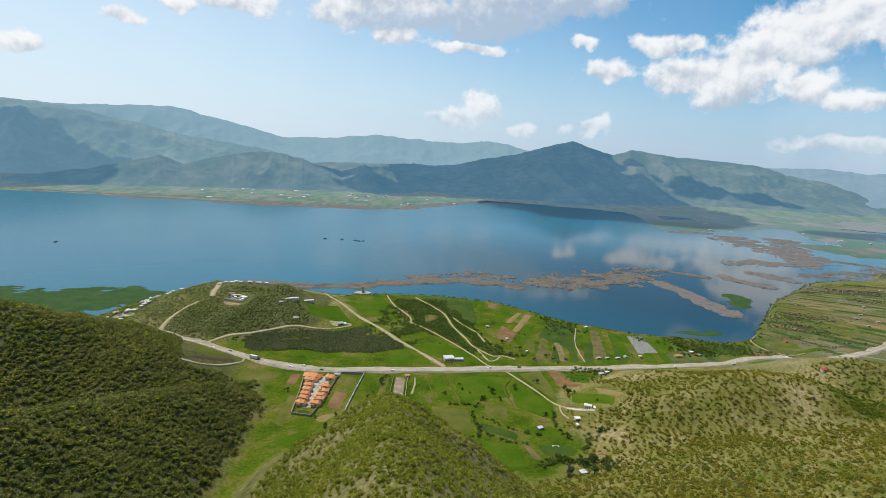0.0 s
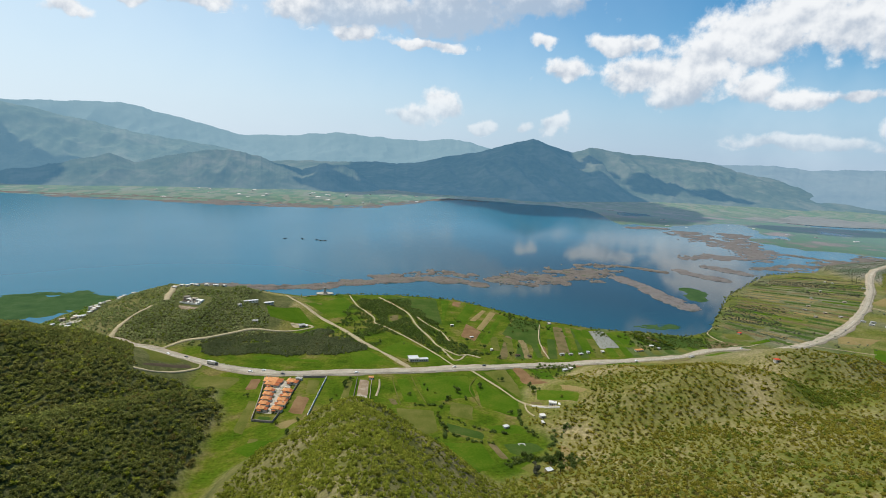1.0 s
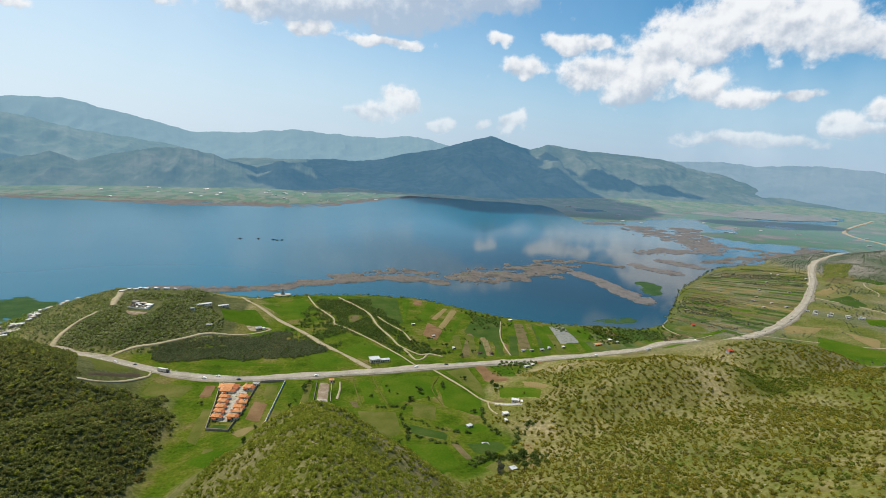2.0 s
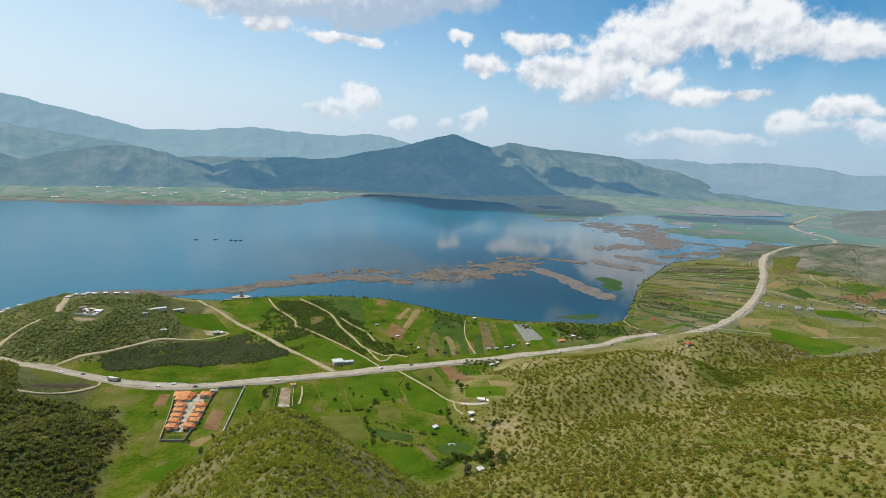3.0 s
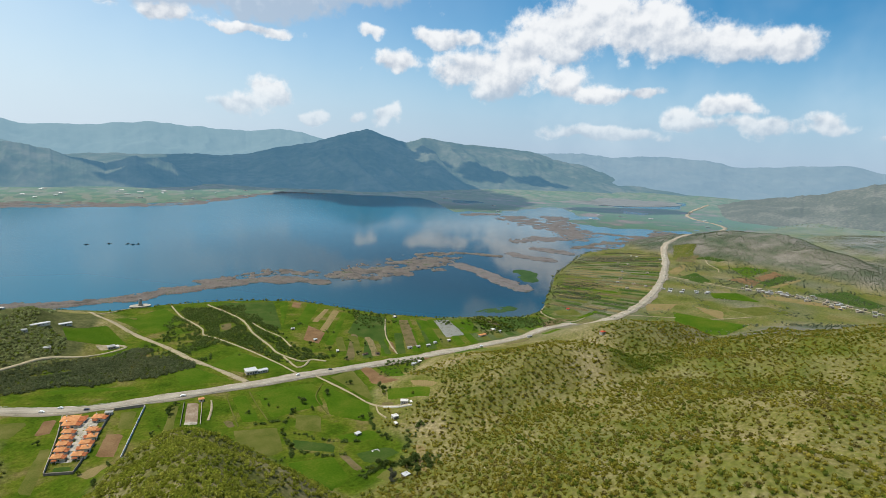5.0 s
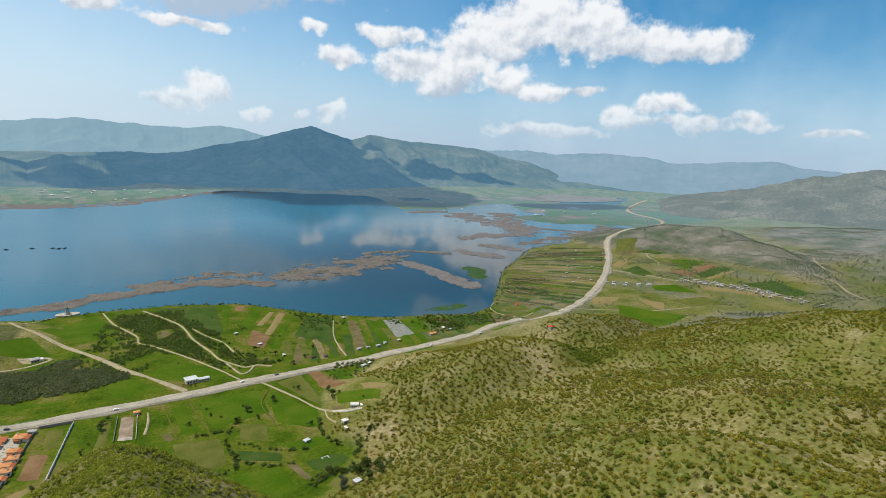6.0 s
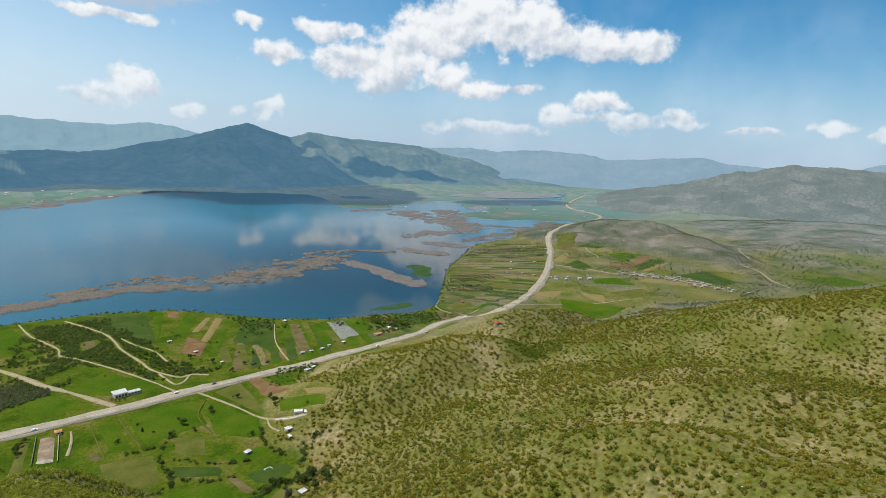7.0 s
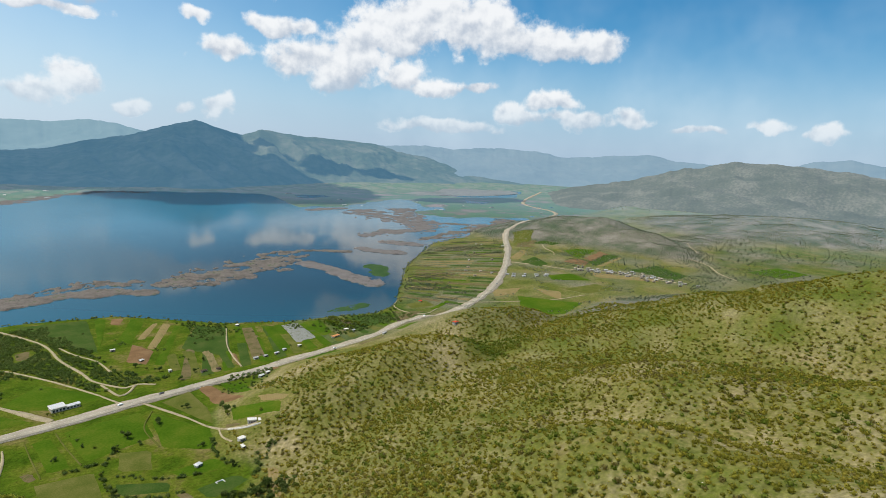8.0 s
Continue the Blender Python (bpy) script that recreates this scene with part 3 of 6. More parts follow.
# ---------------------------------------------------------------- more materials
M.update({
    "f_bright": material("young_wheat", [(0.034, 0.076, 0.003), (0.051, 0.097, 0.005), (0.082, 0.109, 0.010)], 24, 0.9, 0.1, 1.6),
    "f_dark": material("dark_crop", [(0.030, 0.060, 0.010), (0.043, 0.076, 0.013), (0.070, 0.088, 0.022)], 18, 0.9, 0.15, 1.1),
    "f_soil": material("ploughed_soil", [(0.132, 0.076, 0.035), (0.171, 0.103, 0.050), (0.209, 0.134, 0.067)], 12, 0.95, 0.12, 0.9),
    "f_tan": material("dry_stubble", [(0.175, 0.128, 0.051), (0.223, 0.168, 0.073), (0.149, 0.133, 0.044)], 14, 0.95, 0.1, 0.9, rows=1.6),
    "f_straw": material("thin_grass", [(0.067, 0.084, 0.013), (0.095, 0.103, 0.021), (0.133, 0.122, 0.036)], 16, 0.95, 0.1, 0.9),
    "f_pale": material("limed_ground", [(0.11, 0.12, 0.07), (0.24, 0.24, 0.22), (0.09, 0.10, 0.05)], 5, 0.95, 0.1, 1.4),
    "f_rows": material("sown_rows", [(0.075, 0.085, 0.024), (0.170, 0.135, 0.060), (0.200, 0.160, 0.080)], 9, 0.95, 0.1, 0.9, rows=4.0),
    "f_brown": material("sparse_sprouts", [(0.070, 0.078, 0.020), (0.125, 0.098, 0.045), (0.155, 0.122, 0.061)], 9, 0.95, 0.1, 1.2),
    "f_earth": material("turned_earth", [(0.060, 0.048, 0.030), (0.085, 0.066, 0.042)], 8, 0.95, 0.1, 0.9),
    "track": material("dirt_track", [(0.264, 0.216, 0.131), (0.364, 0.302, 0.194), (0.209, 0.184, 0.092)], 6, 0.95, 0.05, 0.7),
    "leaf_olive": material("oak_scrub", [(0.230, 0.221, 0.026), (0.315, 0.282, 0.040), (0.399, 0.328, 0.063)], 26, 0.85, 0, 2.5, lean=0.35),
    "leaf_spring": material("spring_oak_leaves", [(0.214, 0.251, 0.027), (0.287, 0.305, 0.041), (0.353, 0.341, 0.067)], 26, 0.85, 0, 2.5, lean=0.4),
    "leaf_dark": material("dense_oak", [(0.144, 0.168, 0.041), (0.202, 0.215, 0.057), (0.261, 0.250, 0.073)], 34, 0.85, 0, 3.0, lean=0.45),
    "leaf_grove": material("orchard_leaves", [(0.094, 0.141, 0.032), (0.124, 0.173, 0.042), (0.166, 0.201, 0.061)], 30, 0.85, 0, 2.5, lean=0.4),
    "leaf_belt": material("dark_tree_belt", [(0.119, 0.142, 0.063), (0.157, 0.180, 0.080), (0.195, 0.209, 0.095)], 34, 0.85, 0, 3.0, lean=0.45),
    "leaf_hill": material("greyish_oak_canopy", [(0.231, 0.269, 0.100), (0.300, 0.331, 0.131), (0.362, 0.375, 0.169)], 34, 0.85, 0, 3.0, lean=0.45),
    "leaf_green": material("fresh_leaves", [(0.135, 0.183, 0.020), (0.186, 0.228, 0.033), (0.252, 0.261, 0.051)], 22, 0.8, 0, 2.0, lean=0.35),
    "leaf_dry": material("bare_brush", [(0.188, 0.157, 0.042), (0.234, 0.194, 0.057), (0.275, 0.225, 0.074)], 20, 0.9, 0, 2.0, lean=0.3),
    # distant foliage, paler and bluer: haze put into the leaf colour
    "leaf_far_hazed": material("far_scrub", [(0.164, 0.198, 0.118), (0.212, 0.242, 0.147), (0.261, 0.275, 0.183)], 60, 0.9, 0, 5.0, lean=0.3),
    "leaf_grey": material("grey_willow", [(0.09, 0.095, 0.065), (0.13, 0.135, 0.09), (0.17, 0.17, 0.12)], 12, 0.85, 0, 2.0, lean=0.3),
    "bark": material("bark", [(0.07, 0.05, 0.035), (0.11, 0.085, 0.06)], 0.6, 0.95, 0.02, 0.1),
    "reed_tan": material("bleached_reeds", [(0.094, 0.082, 0.074), (0.138, 0.123, 0.114), (0.168, 0.154, 0.146), (0.086, 0.087, 0.070)], 20, 0.95, 0.5, 2.2),
    # pale sky reflection of the far pool, painted as a base colour
    "pool_sheen": material("pale_pool_sheen", [(0.149, 0.161, 0.155), (0.211, 0.217, 0.205), (0.124, 0.136, 0.124)], 120, 0.5, 0, 18, spec=0.3),
    "reed_green": material("green_sedge", [(0.028, 0.060, 0.022), (0.038, 0.078, 0.026), (0.055, 0.092, 0.036)], 18, 0.9, 0.3, 1.6),
    "plaster": material("whitewashed_plaster", [(0.52, 0.49, 0.43), (0.66, 0.63, 0.58), (0.44, 0.40, 0.34)], 3, 0.85, 0.01, 0.3),
    "whitewash": material("bleached_whitewash", [(0.66, 0.63, 0.56), (0.76, 0.73, 0.67), (0.56, 0.52, 0.45)], 4, 0.85, 0.01, 0.4),
    "stone": material("sand_coloured_stone", [(0.38, 0.31, 0.23), (0.46, 0.39, 0.30), (0.33, 0.27, 0.20)], 2.5, 0.9, 0.03, 0.25),
    "paving": material("pale_paving", [(0.30, 0.265, 0.21), (0.42, 0.375, 0.30), (0.24, 0.215, 0.16)], 5, 0.9, 0.01, 0.5),
    "tile": material("orange_roof_tiles", [(0.44, 0.185, 0.075), (0.54, 0.245, 0.10), (0.60, 0.31, 0.15)], 1.6, 0.8, 0.04, 0.3, lean=0.25),
    "ridge": material("ridge_tiles", [(0.30, 0.09, 0.03), (0.36, 0.12, 0.045)], 1.5, 0.8, 0.02, 0.2),
    "sheet": material("pale_sheet_metal", [(0.44, 0.44, 0.43), (0.54, 0.54, 0.53), (0.36, 0.35, 0.33)], 4, 0.55, 0.01, 0.4, metal=0.2),
    "grey_roof": material("grey_flat_roof", [(0.30, 0.29, 0.27), (0.38, 0.37, 0.35)], 3, 0.9, 0.01, 0.3),
    "wall": material("garden_wall_blocks", [(0.16, 0.14, 0.11), (0.24, 0.21, 0.17)], 2, 0.95, 0.03, 0.3),
    "glass": material("window_glass", [(0.03, 0.04, 0.05), (0.05, 0.06, 0.07)], 3, 0.1, 0, 0.5, spec=0.6),
    "wood": material("dark_wood", [(0.07, 0.045, 0.03), (0.11, 0.075, 0.05)], 0.8, 0.8, 0.01, 0.1),
    "dark": material("dark_rubber", [(0.02, 0.02, 0.02), (0.03, 0.03, 0.03)], 1, 0.8),
    "white_paint": material("white_car_paint", [(0.72, 0.72, 0.70), (0.78, 0.78, 0.77)], 2, 0.3, spec=0.5),
    "grey_paint": material("dark_car_paint", [(0.05, 0.055, 0.065), (0.08, 0.08, 0.09)], 2, 0.3, spec=0.5),
    "red_paint": material("red_paint", [(0.42, 0.06, 0.03), (0.48, 0.09, 0.04)], 2, 0.5),
    "yellow_line": material("road_paint", [(0.62, 0.60, 0.52), (0.52, 0.50, 0.43)], 2, 0.8, 0, 0.3),
    "rock": material("limestone", [(0.36, 0.33, 0.27), (0.48, 0.45, 0.38), (0.28, 0.26, 0.21)], 1.2, 0.95, 0.05, 0.2, lean=0.25),
})


for key in ("leaf_olive", "leaf_spring", "leaf_belt", "leaf_hill", "leaf_dark", "leaf_grove", "leaf_green", "leaf_grey", "leaf_far_hazed", "leaf_dry"):
    nt = M[key].node_tree                                # leaves let some light through
    old = nt.nodes["Principled BSDF"]
    thin, mixer = nt.nodes.new("ShaderNodeBsdfTranslucent"), nt.nodes.new("ShaderNodeMixShader")
    nt.links.new(old.inputs["Base Color"].links[0].from_socket, thin.inputs["Color"])
    mixer.inputs[0].default_value = 0.62
    nt.links.new(old.outputs[0], mixer.inputs[1])
    nt.links.new(thin.outputs[0], mixer.inputs[2])
    nt.links.new(mixer.outputs[0], nt.nodes["Material Output"].inputs["Surface"])


# ---------------------------------------------------------------- things and parts
def part(name, bm, mat, parent, label=""):
    me = bpy.data.meshes.new(name)
    bm.to_mesh(me)
    bm.free()
    me.materials.append(mat)
    ob = new(name, me)
    ob.parent = parent
    return tagged(ob, label) if label else ob


def box(bm, x0, y0, z0, x1, y1, z1):
    v = [bm.verts.new(p) for p in ((x0, y0, z0), (x1, y0, z0), (x1, y1, z0), (x0, y1, z0), (x0, y0, z1), (x1, y0, z1), (x1, y1, z1), (x0, y1, z1))]
    for f in ((3, 2, 1, 0), (4, 5, 6, 7), (0, 1, 5, 4), (1, 2, 6, 5), (2, 3, 7, 6), (3, 0, 4, 7)):
        bm.faces.new([v[i] for i in f])
    return bm


def solid(*dims):
    return box(bmesh.new(), *dims)


def empty_at(name, x, y, rot, label, category, group="", sink=0.15):
    e = new(name)
    e.empty_display_size = 1
    e.matrix_world = pose(x, y, z_at(x, y) - sink, 0, 0, rot)
    return tagged(e, label, category, group)


def hip_roof(w, d, z, rise, over, ridge):
    """A tiled roof with eaves: a ridge of that length, hipped ends, a board's thickness at the eaves."""
    bm = bmesh.new()
    a, b = w / 2 + over, d / 2 + over
    low = [bm.verts.new(p) for p in ((-a, -b, z - 0.2), (a, -b, z - 0.2), (a, b, z - 0.2), (-a, b, z - 0.2))]
    eave = [bm.verts.new(p) for p in ((-a, -b, z), (a, -b, z), (a, b, z), (-a, b, z))]
    r = [bm.verts.new((-ridge / 2, 0, z + rise)), bm.verts.new((ridge / 2, 0, z + rise))]
    bm.faces.new(low[::-1])
    for i in range(4):
        bm.faces.new((low[i], low[(i + 1) % 4], eave[(i + 1) % 4], eave[i]))
    bm.faces.new((eave[0], eave[1], r[1], r[0]))
    bm.faces.new((eave[2], eave[3], r[0], r[1]))
    bm.faces.new((eave[1], eave[2], r[1]))
    bm.faces.new((eave[3], eave[0], r[0]))
    return bm


def house(x, y, w, d, h, rot, label, roof="flat", walls="plaster", cover="grey_roof", name="house", group="", windows=2, storeys=1, category="house"):
    e = empty_at(name, x, y, rot, label, category, group)
    e.scale = (0.82, 0.82, 0.82)
    part("wall", solid(-w / 2, -d / 2, -1.2, w / 2, d / 2, h), M[walls], e)
    if roof == "flat":
        bm = solid(-w / 2 - 0.2, -d / 2 - 0.2, h, w / 2 + 0.2, d / 2 + 0.2, h + 0.25)
        box(bm, w * 0.18, d * 0.1, h + 0.25, w * 0.34, d * 0.3, h + 0.8)
        part("roof", bm, M[cover], e)
    else:
        part("roof", hip_roof(w, d, h + 0.2, roof, 0.6, max(w - d, 0.0) if w > d else 0.0), M[cover], e)
    part("door", solid(-0.6, -d / 2 - 0.06, 0, 0.6, -d / 2, 2.1), M["wood"], e)
    for s in range(storeys):
        for k in range(windows):
            cx = -w / 2 + w * (k + 0.5) / windows + (1.4 if abs(-w / 2 + w * (k + 0.5) / windows) < 1.3 and s == 0 else 0)
            for side in (-1, 1):
                y0 = side * d / 2
                w_ob = part("window", solid(cx - 0.6, min(y0, y0 + 0.05 * side), 1.0 + 3 * s, cx + 0.6, max(y0, y0 + 0.05 * side), 2.2 + 3 * s), M["glass"], e)
                if side < 0:
                    part("sill", solid(cx - 0.7, y0 - 0.16, 0.88 + 3 * s, cx + 0.7, y0, 0.99 + 3 * s), M["stone"], w_ob)
    return e


def drape_quad(name, corners, mat, label, lift=0.3, n=14, category="field", rag=1.2, seed=0):
    """A piece of land between four corners, laid on the ground, with an uneven border."""
    c = [np.array(p, float) for p in corners]
    n1 = int(max(4, min(26, np.linalg.norm(c[1] - c[0]) / 5)))
    n2 = int(max(4, min(40, np.linalg.norm(c[3] - c[0]) / 5)))
    u, v = np.meshgrid(np.linspace(0, 1, n1), np.linspace(0, 1, n2))
    P = ((1 - u) * (1 - v))[..., None] * c[0] + (u * (1 - v))[..., None] * c[1] + (u * v)[..., None] * c[2] + ((1 - u) * v)[..., None] * c[3]
    x, y = P[..., 0], P[..., 1]
    edge = ((u == 0) | (u == 1) | (v == 0) | (v == 1))
    x = x + np.where(edge, rag * fbm(x, y, 9, 2, 30 + seed), 0)
    y = y + np.where(edge, rag * fbm(x, y, 9, 2, 60 + seed), 0)
    z = land(x.ravel(), y.ravel()).reshape(x.shape) + lift
    z = np.where(edge, z - lift - 0.5, z)
    ob = mesh_object(name, np.stack([x.ravel(), y.ravel(), z.ravel()], 1), grid_faces(n1, n2), mat, smooth=True)
    return tagged(ob, label, category, group="fields by the lake", kind="")


# ---------------------------------------------------------------- tracks and side roads
def track(points, width, label="pale dirt track", mat="track", lift=0.55):
    return ribbon("track", points, width * 0.52, M[mat], lift, label, "track", 5, 1, 0.6)


track([(29, 556), (2, 595), (-22, 630), (-43, 668), (-80, 729), (-110, 770), (-138, 812), (-150, 845)], 10, "straight pale access road to the monument", lift=0.62)
track([(-138, 822), (-128, 850), (-106, 868)], 5, "pale gravel approach to the monument")
track([(-246, 580), (-239, 598), (-222, 614), (-201, 623), (-180, 638), (-157, 655), (-131, 664), (-104, 677), (-90, 692), (-100, 700), (-118, 694)], 6.5, "narrow pale road round the wooded hill")
track([(-246, 590), (-273, 588), (-293, 602), (-308, 640), (-300, 668), (-285, 690)], 11, "pale road climbing the hill", lift=0.65)
track([(-272, 698), (-277, 718), (-280, 738), (-286, 760), (-280, 770)], 15, "broad pale concrete road on the hilltop", lift=0.7)
track([(77, 568), (59, 605), (36, 645), (11, 684), (0, 700), (-12, 716), (-14, 743), (-28, 780), (-41, 811), (-56, 869)], 3.6)
track([(112, 596), (98, 604), (87, 600), (76, 613), (64, 634), (58, 660), (46, 699), (42, 720), (36, 764), (22, 804), (-9, 864)], 4.6, "winding pale track through the orchards")
track([(82, 649), (74, 688), (58, 719), (46, 755)], 3.4)
track([(70, 618), (75, 600), (80, 584), (88, 588), (96, 604)], 4.4, "trampled pale loop among the orchard trees")
track([(92, 560), (101, 543), (119, 506), (133, 470), (146, 453), (156, 447)], 4)
track([(133, 470), (131, 456), (134, 441)], 2.6)
track([(-184, 554), (-180, 540), (-189, 515), (-201, 491), (-214, 478)], 4.5)
track([(194, 602), (197, 640), (203, 680), (222, 746)], 3.4)
track([(493, 760), (469, 732), (466, 697), (484, 672), (515, 684)], 3.4, "pale path round the reedy corner of the bay")
track([(560, 690), (640, 640), (700, 610), (760, 600)], 4, "field track beside green plots")
track([(849, 860), (875, 806), (892, 742), (927, 705), (951, 655), (965, 590), (970, 555)], 6, "pale village street")
track([(1063, 967), (1039, 936), (1012, 887), (985, 861)], 4)
track([(1392, 764), (1330, 720), (1270, 675)], 6, "pale track cut into a scrub slope")
track([(1170, 640), (1158, 594), (1110, 545), (1084, 499)], 6, "pale track cut into a scrub slope")

for line in ([(30, 531), (35, 500), (41, 470)], [(11, 522), (14, 495), (18, 465)], [(97, 535), (86, 505), (90, 470)]):
    track(line, 1.8, "faint grassy path between meadow plots", "f_straw", 0.62)

# ---------------------------------------------------------------- fields
WORDS = {"f_bright": "bright green plot of young wheat", "f_dark": "dark green plot of dense crop", "f_soil": "reddish brown freshly ploughed plot",
         "f_tan": "tan plot of dry stubble", "f_straw": "yellow-green plot of thin grass", "f_pale": "plot with whitish limed ground",
         "f_rows": "tan plot sown in narrow rows", "f_brown": "dull brown plot with sparse sprouts", "f_earth": "dark strip of turned earth"}
LAID = []


def lay(plots, dx=0.0):
    for kind, corners in plots:
        corners = [(x + dx, y) for x, y in corners]
        LAID.append(kind)
        drape_quad("field", corners, M[kind], WORDS[kind], 0.48 + 0.011 * (len(LAID) % 13), seed=len(LAID))


# meadows round the hill road and the access road
lay([("f_bright", [(-30, 555), (20, 562), (-18, 603), (-48, 640)]), ("f_bright", [(-12, 600), (40, 572), (74, 585), (24, 650)]),
     ("f_bright", [(-146, 694), (-85, 700), (-118, 765), (-160, 735)]), ("f_bright", [(-66, 735), (-30, 780), (-62, 865), (-125, 800)]),
     ("f_bright", [(-140, 572), (-60, 560), (-66, 572), (-138, 584)])])
# the shore plots, from the monument towards the long strips
lay([("f_dark", [(0, 872), (80, 866), (75, 712), (32, 780)]), ("f_bright", [(82, 858), (101, 860), (85, 770), (74, 719)]), ("f_soil", [(103, 858), (122, 853), (109, 817), (96, 827)]),
     ("f_bright", [(123, 847), (141, 829), (108, 726), (96, 758)]), ("f_tan", [(143, 812), (153, 812), (124, 742), (112, 746)]), ("f_tan", [(154, 808), (165, 796), (127, 699), (117, 707)]),
     ("f_soil", [(108, 736), (126, 697), (110, 653), (92, 671)]), ("f_bright", [(166, 793), (173, 784), (126, 644), (112, 649)])], 5)
lay([("f_dark", [(186, 781), (225, 753), (190, 634), (148, 692)]), ("f_straw", [(131, 674), (146, 686), (139, 621), (124, 622)]), ("f_straw", [(148, 686), (165, 679), (152, 598), (140, 604)]),
     ("f_rows", [(167, 677), (181, 673), (171, 598), (157, 598)]), ("f_dark", [(182, 671), (193, 652), (186, 604), (173, 598)]), ("f_soil", [(194, 654), (199, 648), (192, 608), (187, 604)]),
     ("f_brown", [(232, 742), (254, 738), (229, 622), (204, 618)]), ("f_bright", [(256, 738), (277, 732), (263, 634), (236, 629)]), ("f_pale", [(281, 729), (309, 731), (306, 656), (266, 644)]),
     ("f_bright", [(311, 730), (341, 726), (327, 660), (308, 653)])], 4)
lay([("f_dark", [(376, 716), (446, 708), (418, 668), (360, 656)]), ("f_brown", [(433, 682), (476, 700), (496, 682), (432, 656)]), ("f_straw", [(488, 736), (532, 735), (525, 696), (481, 705)]),
     ("f_bright", [(500, 690), (560, 716), (556, 700), (510, 680)])])
# between the highway and the slopes
lay([("f_straw", [(104, 552), (136, 567), (138, 520), (134, 478)]), ("f_soil", [(138, 575), (155, 574), (172, 503), (142, 518)]), ("f_bright", [(157, 576), (187, 560), (178, 516), (164, 540)]),
     ("f_bright", [(150, 502), (184, 462), (175, 445), (142, 468)]), ("f_tan", [(172, 498), (194, 466), (184, 461), (168, 476)]), ("f_brown", [(138, 474), (148, 461), (146, 455), (135, 466)]),
     ("f_bright", [(255, 588), (298, 596), (293, 562), (250, 560)]), ("f_brown", [(318, 580), (374, 604), (352, 578), (312, 560)]), ("f_soil", [(208, 582), (226, 586), (228, 574), (212, 570)])])
lay([("f_bright", [(384, 608), (414, 612), (420, 592), (384, 588)]), ("f_bright", [(455, 622), (498, 600), (470, 560), (436, 575)]), ("f_bright", [(12, 524), (28, 531), (39, 470), (19, 466)]),
     ("f_bright", [(32, 532), (92, 543), (92, 486), (42, 470)]), ("f_straw", [(62, 479), (88, 470), (82, 434), (56, 447)]), ("f_bright", [(94, 542), (130, 478), (124, 440), (90, 466)]),
     ("f_straw", [(11, 461), (50, 457), (51, 420), (14, 389)]), ("f_dark", [(54, 438), (90, 417), (84, 403), (54, 414)]), ("f_bright", [(84, 432), (122, 436), (126, 410), (93, 416)])])
lay([("f_dark", [(94, 402), (126, 406), (133, 388), (100, 378)]), ("f_brown", [(84, 402), (92, 402), (100, 375), (92, 373)]), ("f_bright", [(47, 402), (83, 401), (91, 370), (42, 330)]),
     ("f_brown", [(5, 479), (14, 479), (18, 465), (10, 461)]), ("f_straw", [(101, 364), (114, 374), (130, 360), (120, 326)]), ("f_tan", [(143, 398), (151, 390), (134, 341), (130, 353)]), ("f_straw", [(-34, 518), (-26, 519), (-28, 462), (-40, 452)])])
# round the compound and below the western wood
lay([("f_soil", [(-78, 482), (-60, 477), (-62, 438), (-80, 442)]), ("f_straw", [(-73, 518), (-56, 519), (-57, 478), (-71, 482)]), ("f_soil", [(-126, 519), (-113, 521), (-112, 490), (-126, 486)]), ("f_brown", [(4, 758), (24, 766), (22, 735), (7, 723)]), ("f_straw", [(-100, 404), (-90, 404), (-89, 392), (-99, 391)]),
     ("f_tan", [(-88, 422), (-72, 436), (-62, 434), (-76, 408)]), ("f_straw", [(-116, 470), (-106, 470), (-103, 404), (-116, 412)]), ("f_bright", [(-112, 384), (-94, 402), (-70, 398), (-88, 368)]),
     ("f_straw", [(-251, 556), (-240, 570), (-187, 548), (-213, 502)]), ("f_earth", [(-214, 500), (-188, 545), (-182, 532), (-217, 487)]), ("f_straw", [(-176, 530), (-130, 520), (-138, 488), (-176, 496)])])
# the eastern plain
lay([("f_bright", [(1049, 893), (1095, 883), (1119, 842), (995, 804)]), ("f_soil", [(1113, 833), (1102, 794), (998, 766), (1012, 802)]), ("f_dark", [(981, 766), (1088, 800), (1114, 771), (962, 728)]),
     ("f_tan", [(964, 732), (1097, 762), (1081, 747), (972, 718)]), ("f_dark", [(986, 673), (1083, 664), (1040, 570), (985, 566)]), ("f_soil", [(942, 808), (1000, 808), (990, 766), (947, 742)]),
     ("f_tan", [(907, 704), (966, 592), (950, 575), (879, 669)]), ("f_bright", [(820, 737), (872, 719), (855, 650), (792, 703)]), ("f_tan", [(725, 680), (752, 640), (700, 595), (711, 649)])])
lay([("f_bright", [(667, 667), (720, 568), (640, 540), (600, 590)]), ("f_tan", [(658, 718), (714, 697), (667, 671), (627, 681)]), ("f_dark", [(1046, 998), (1084, 980), (1107, 936), (1078, 942)]),
     ("f_dark", [(860, 850), (940, 880), (900, 800), (866, 790)]), ("f_tan", [(880, 900), (980, 960), (970, 925), (880, 870)]), ("f_straw", [(1000, 1010), (1090, 1100), (1130, 1060), (1040, 980)]),
     ("f_brown", [(990, 990), (1030, 1030), (1080, 1000), (1030, 960)]), ("f_bright", [(1182, 528), (1300, 514), (1280, 440), (1180, 455)]), ("f_straw", [(760, 650), (840, 640), (850, 590), (770, 600)])])

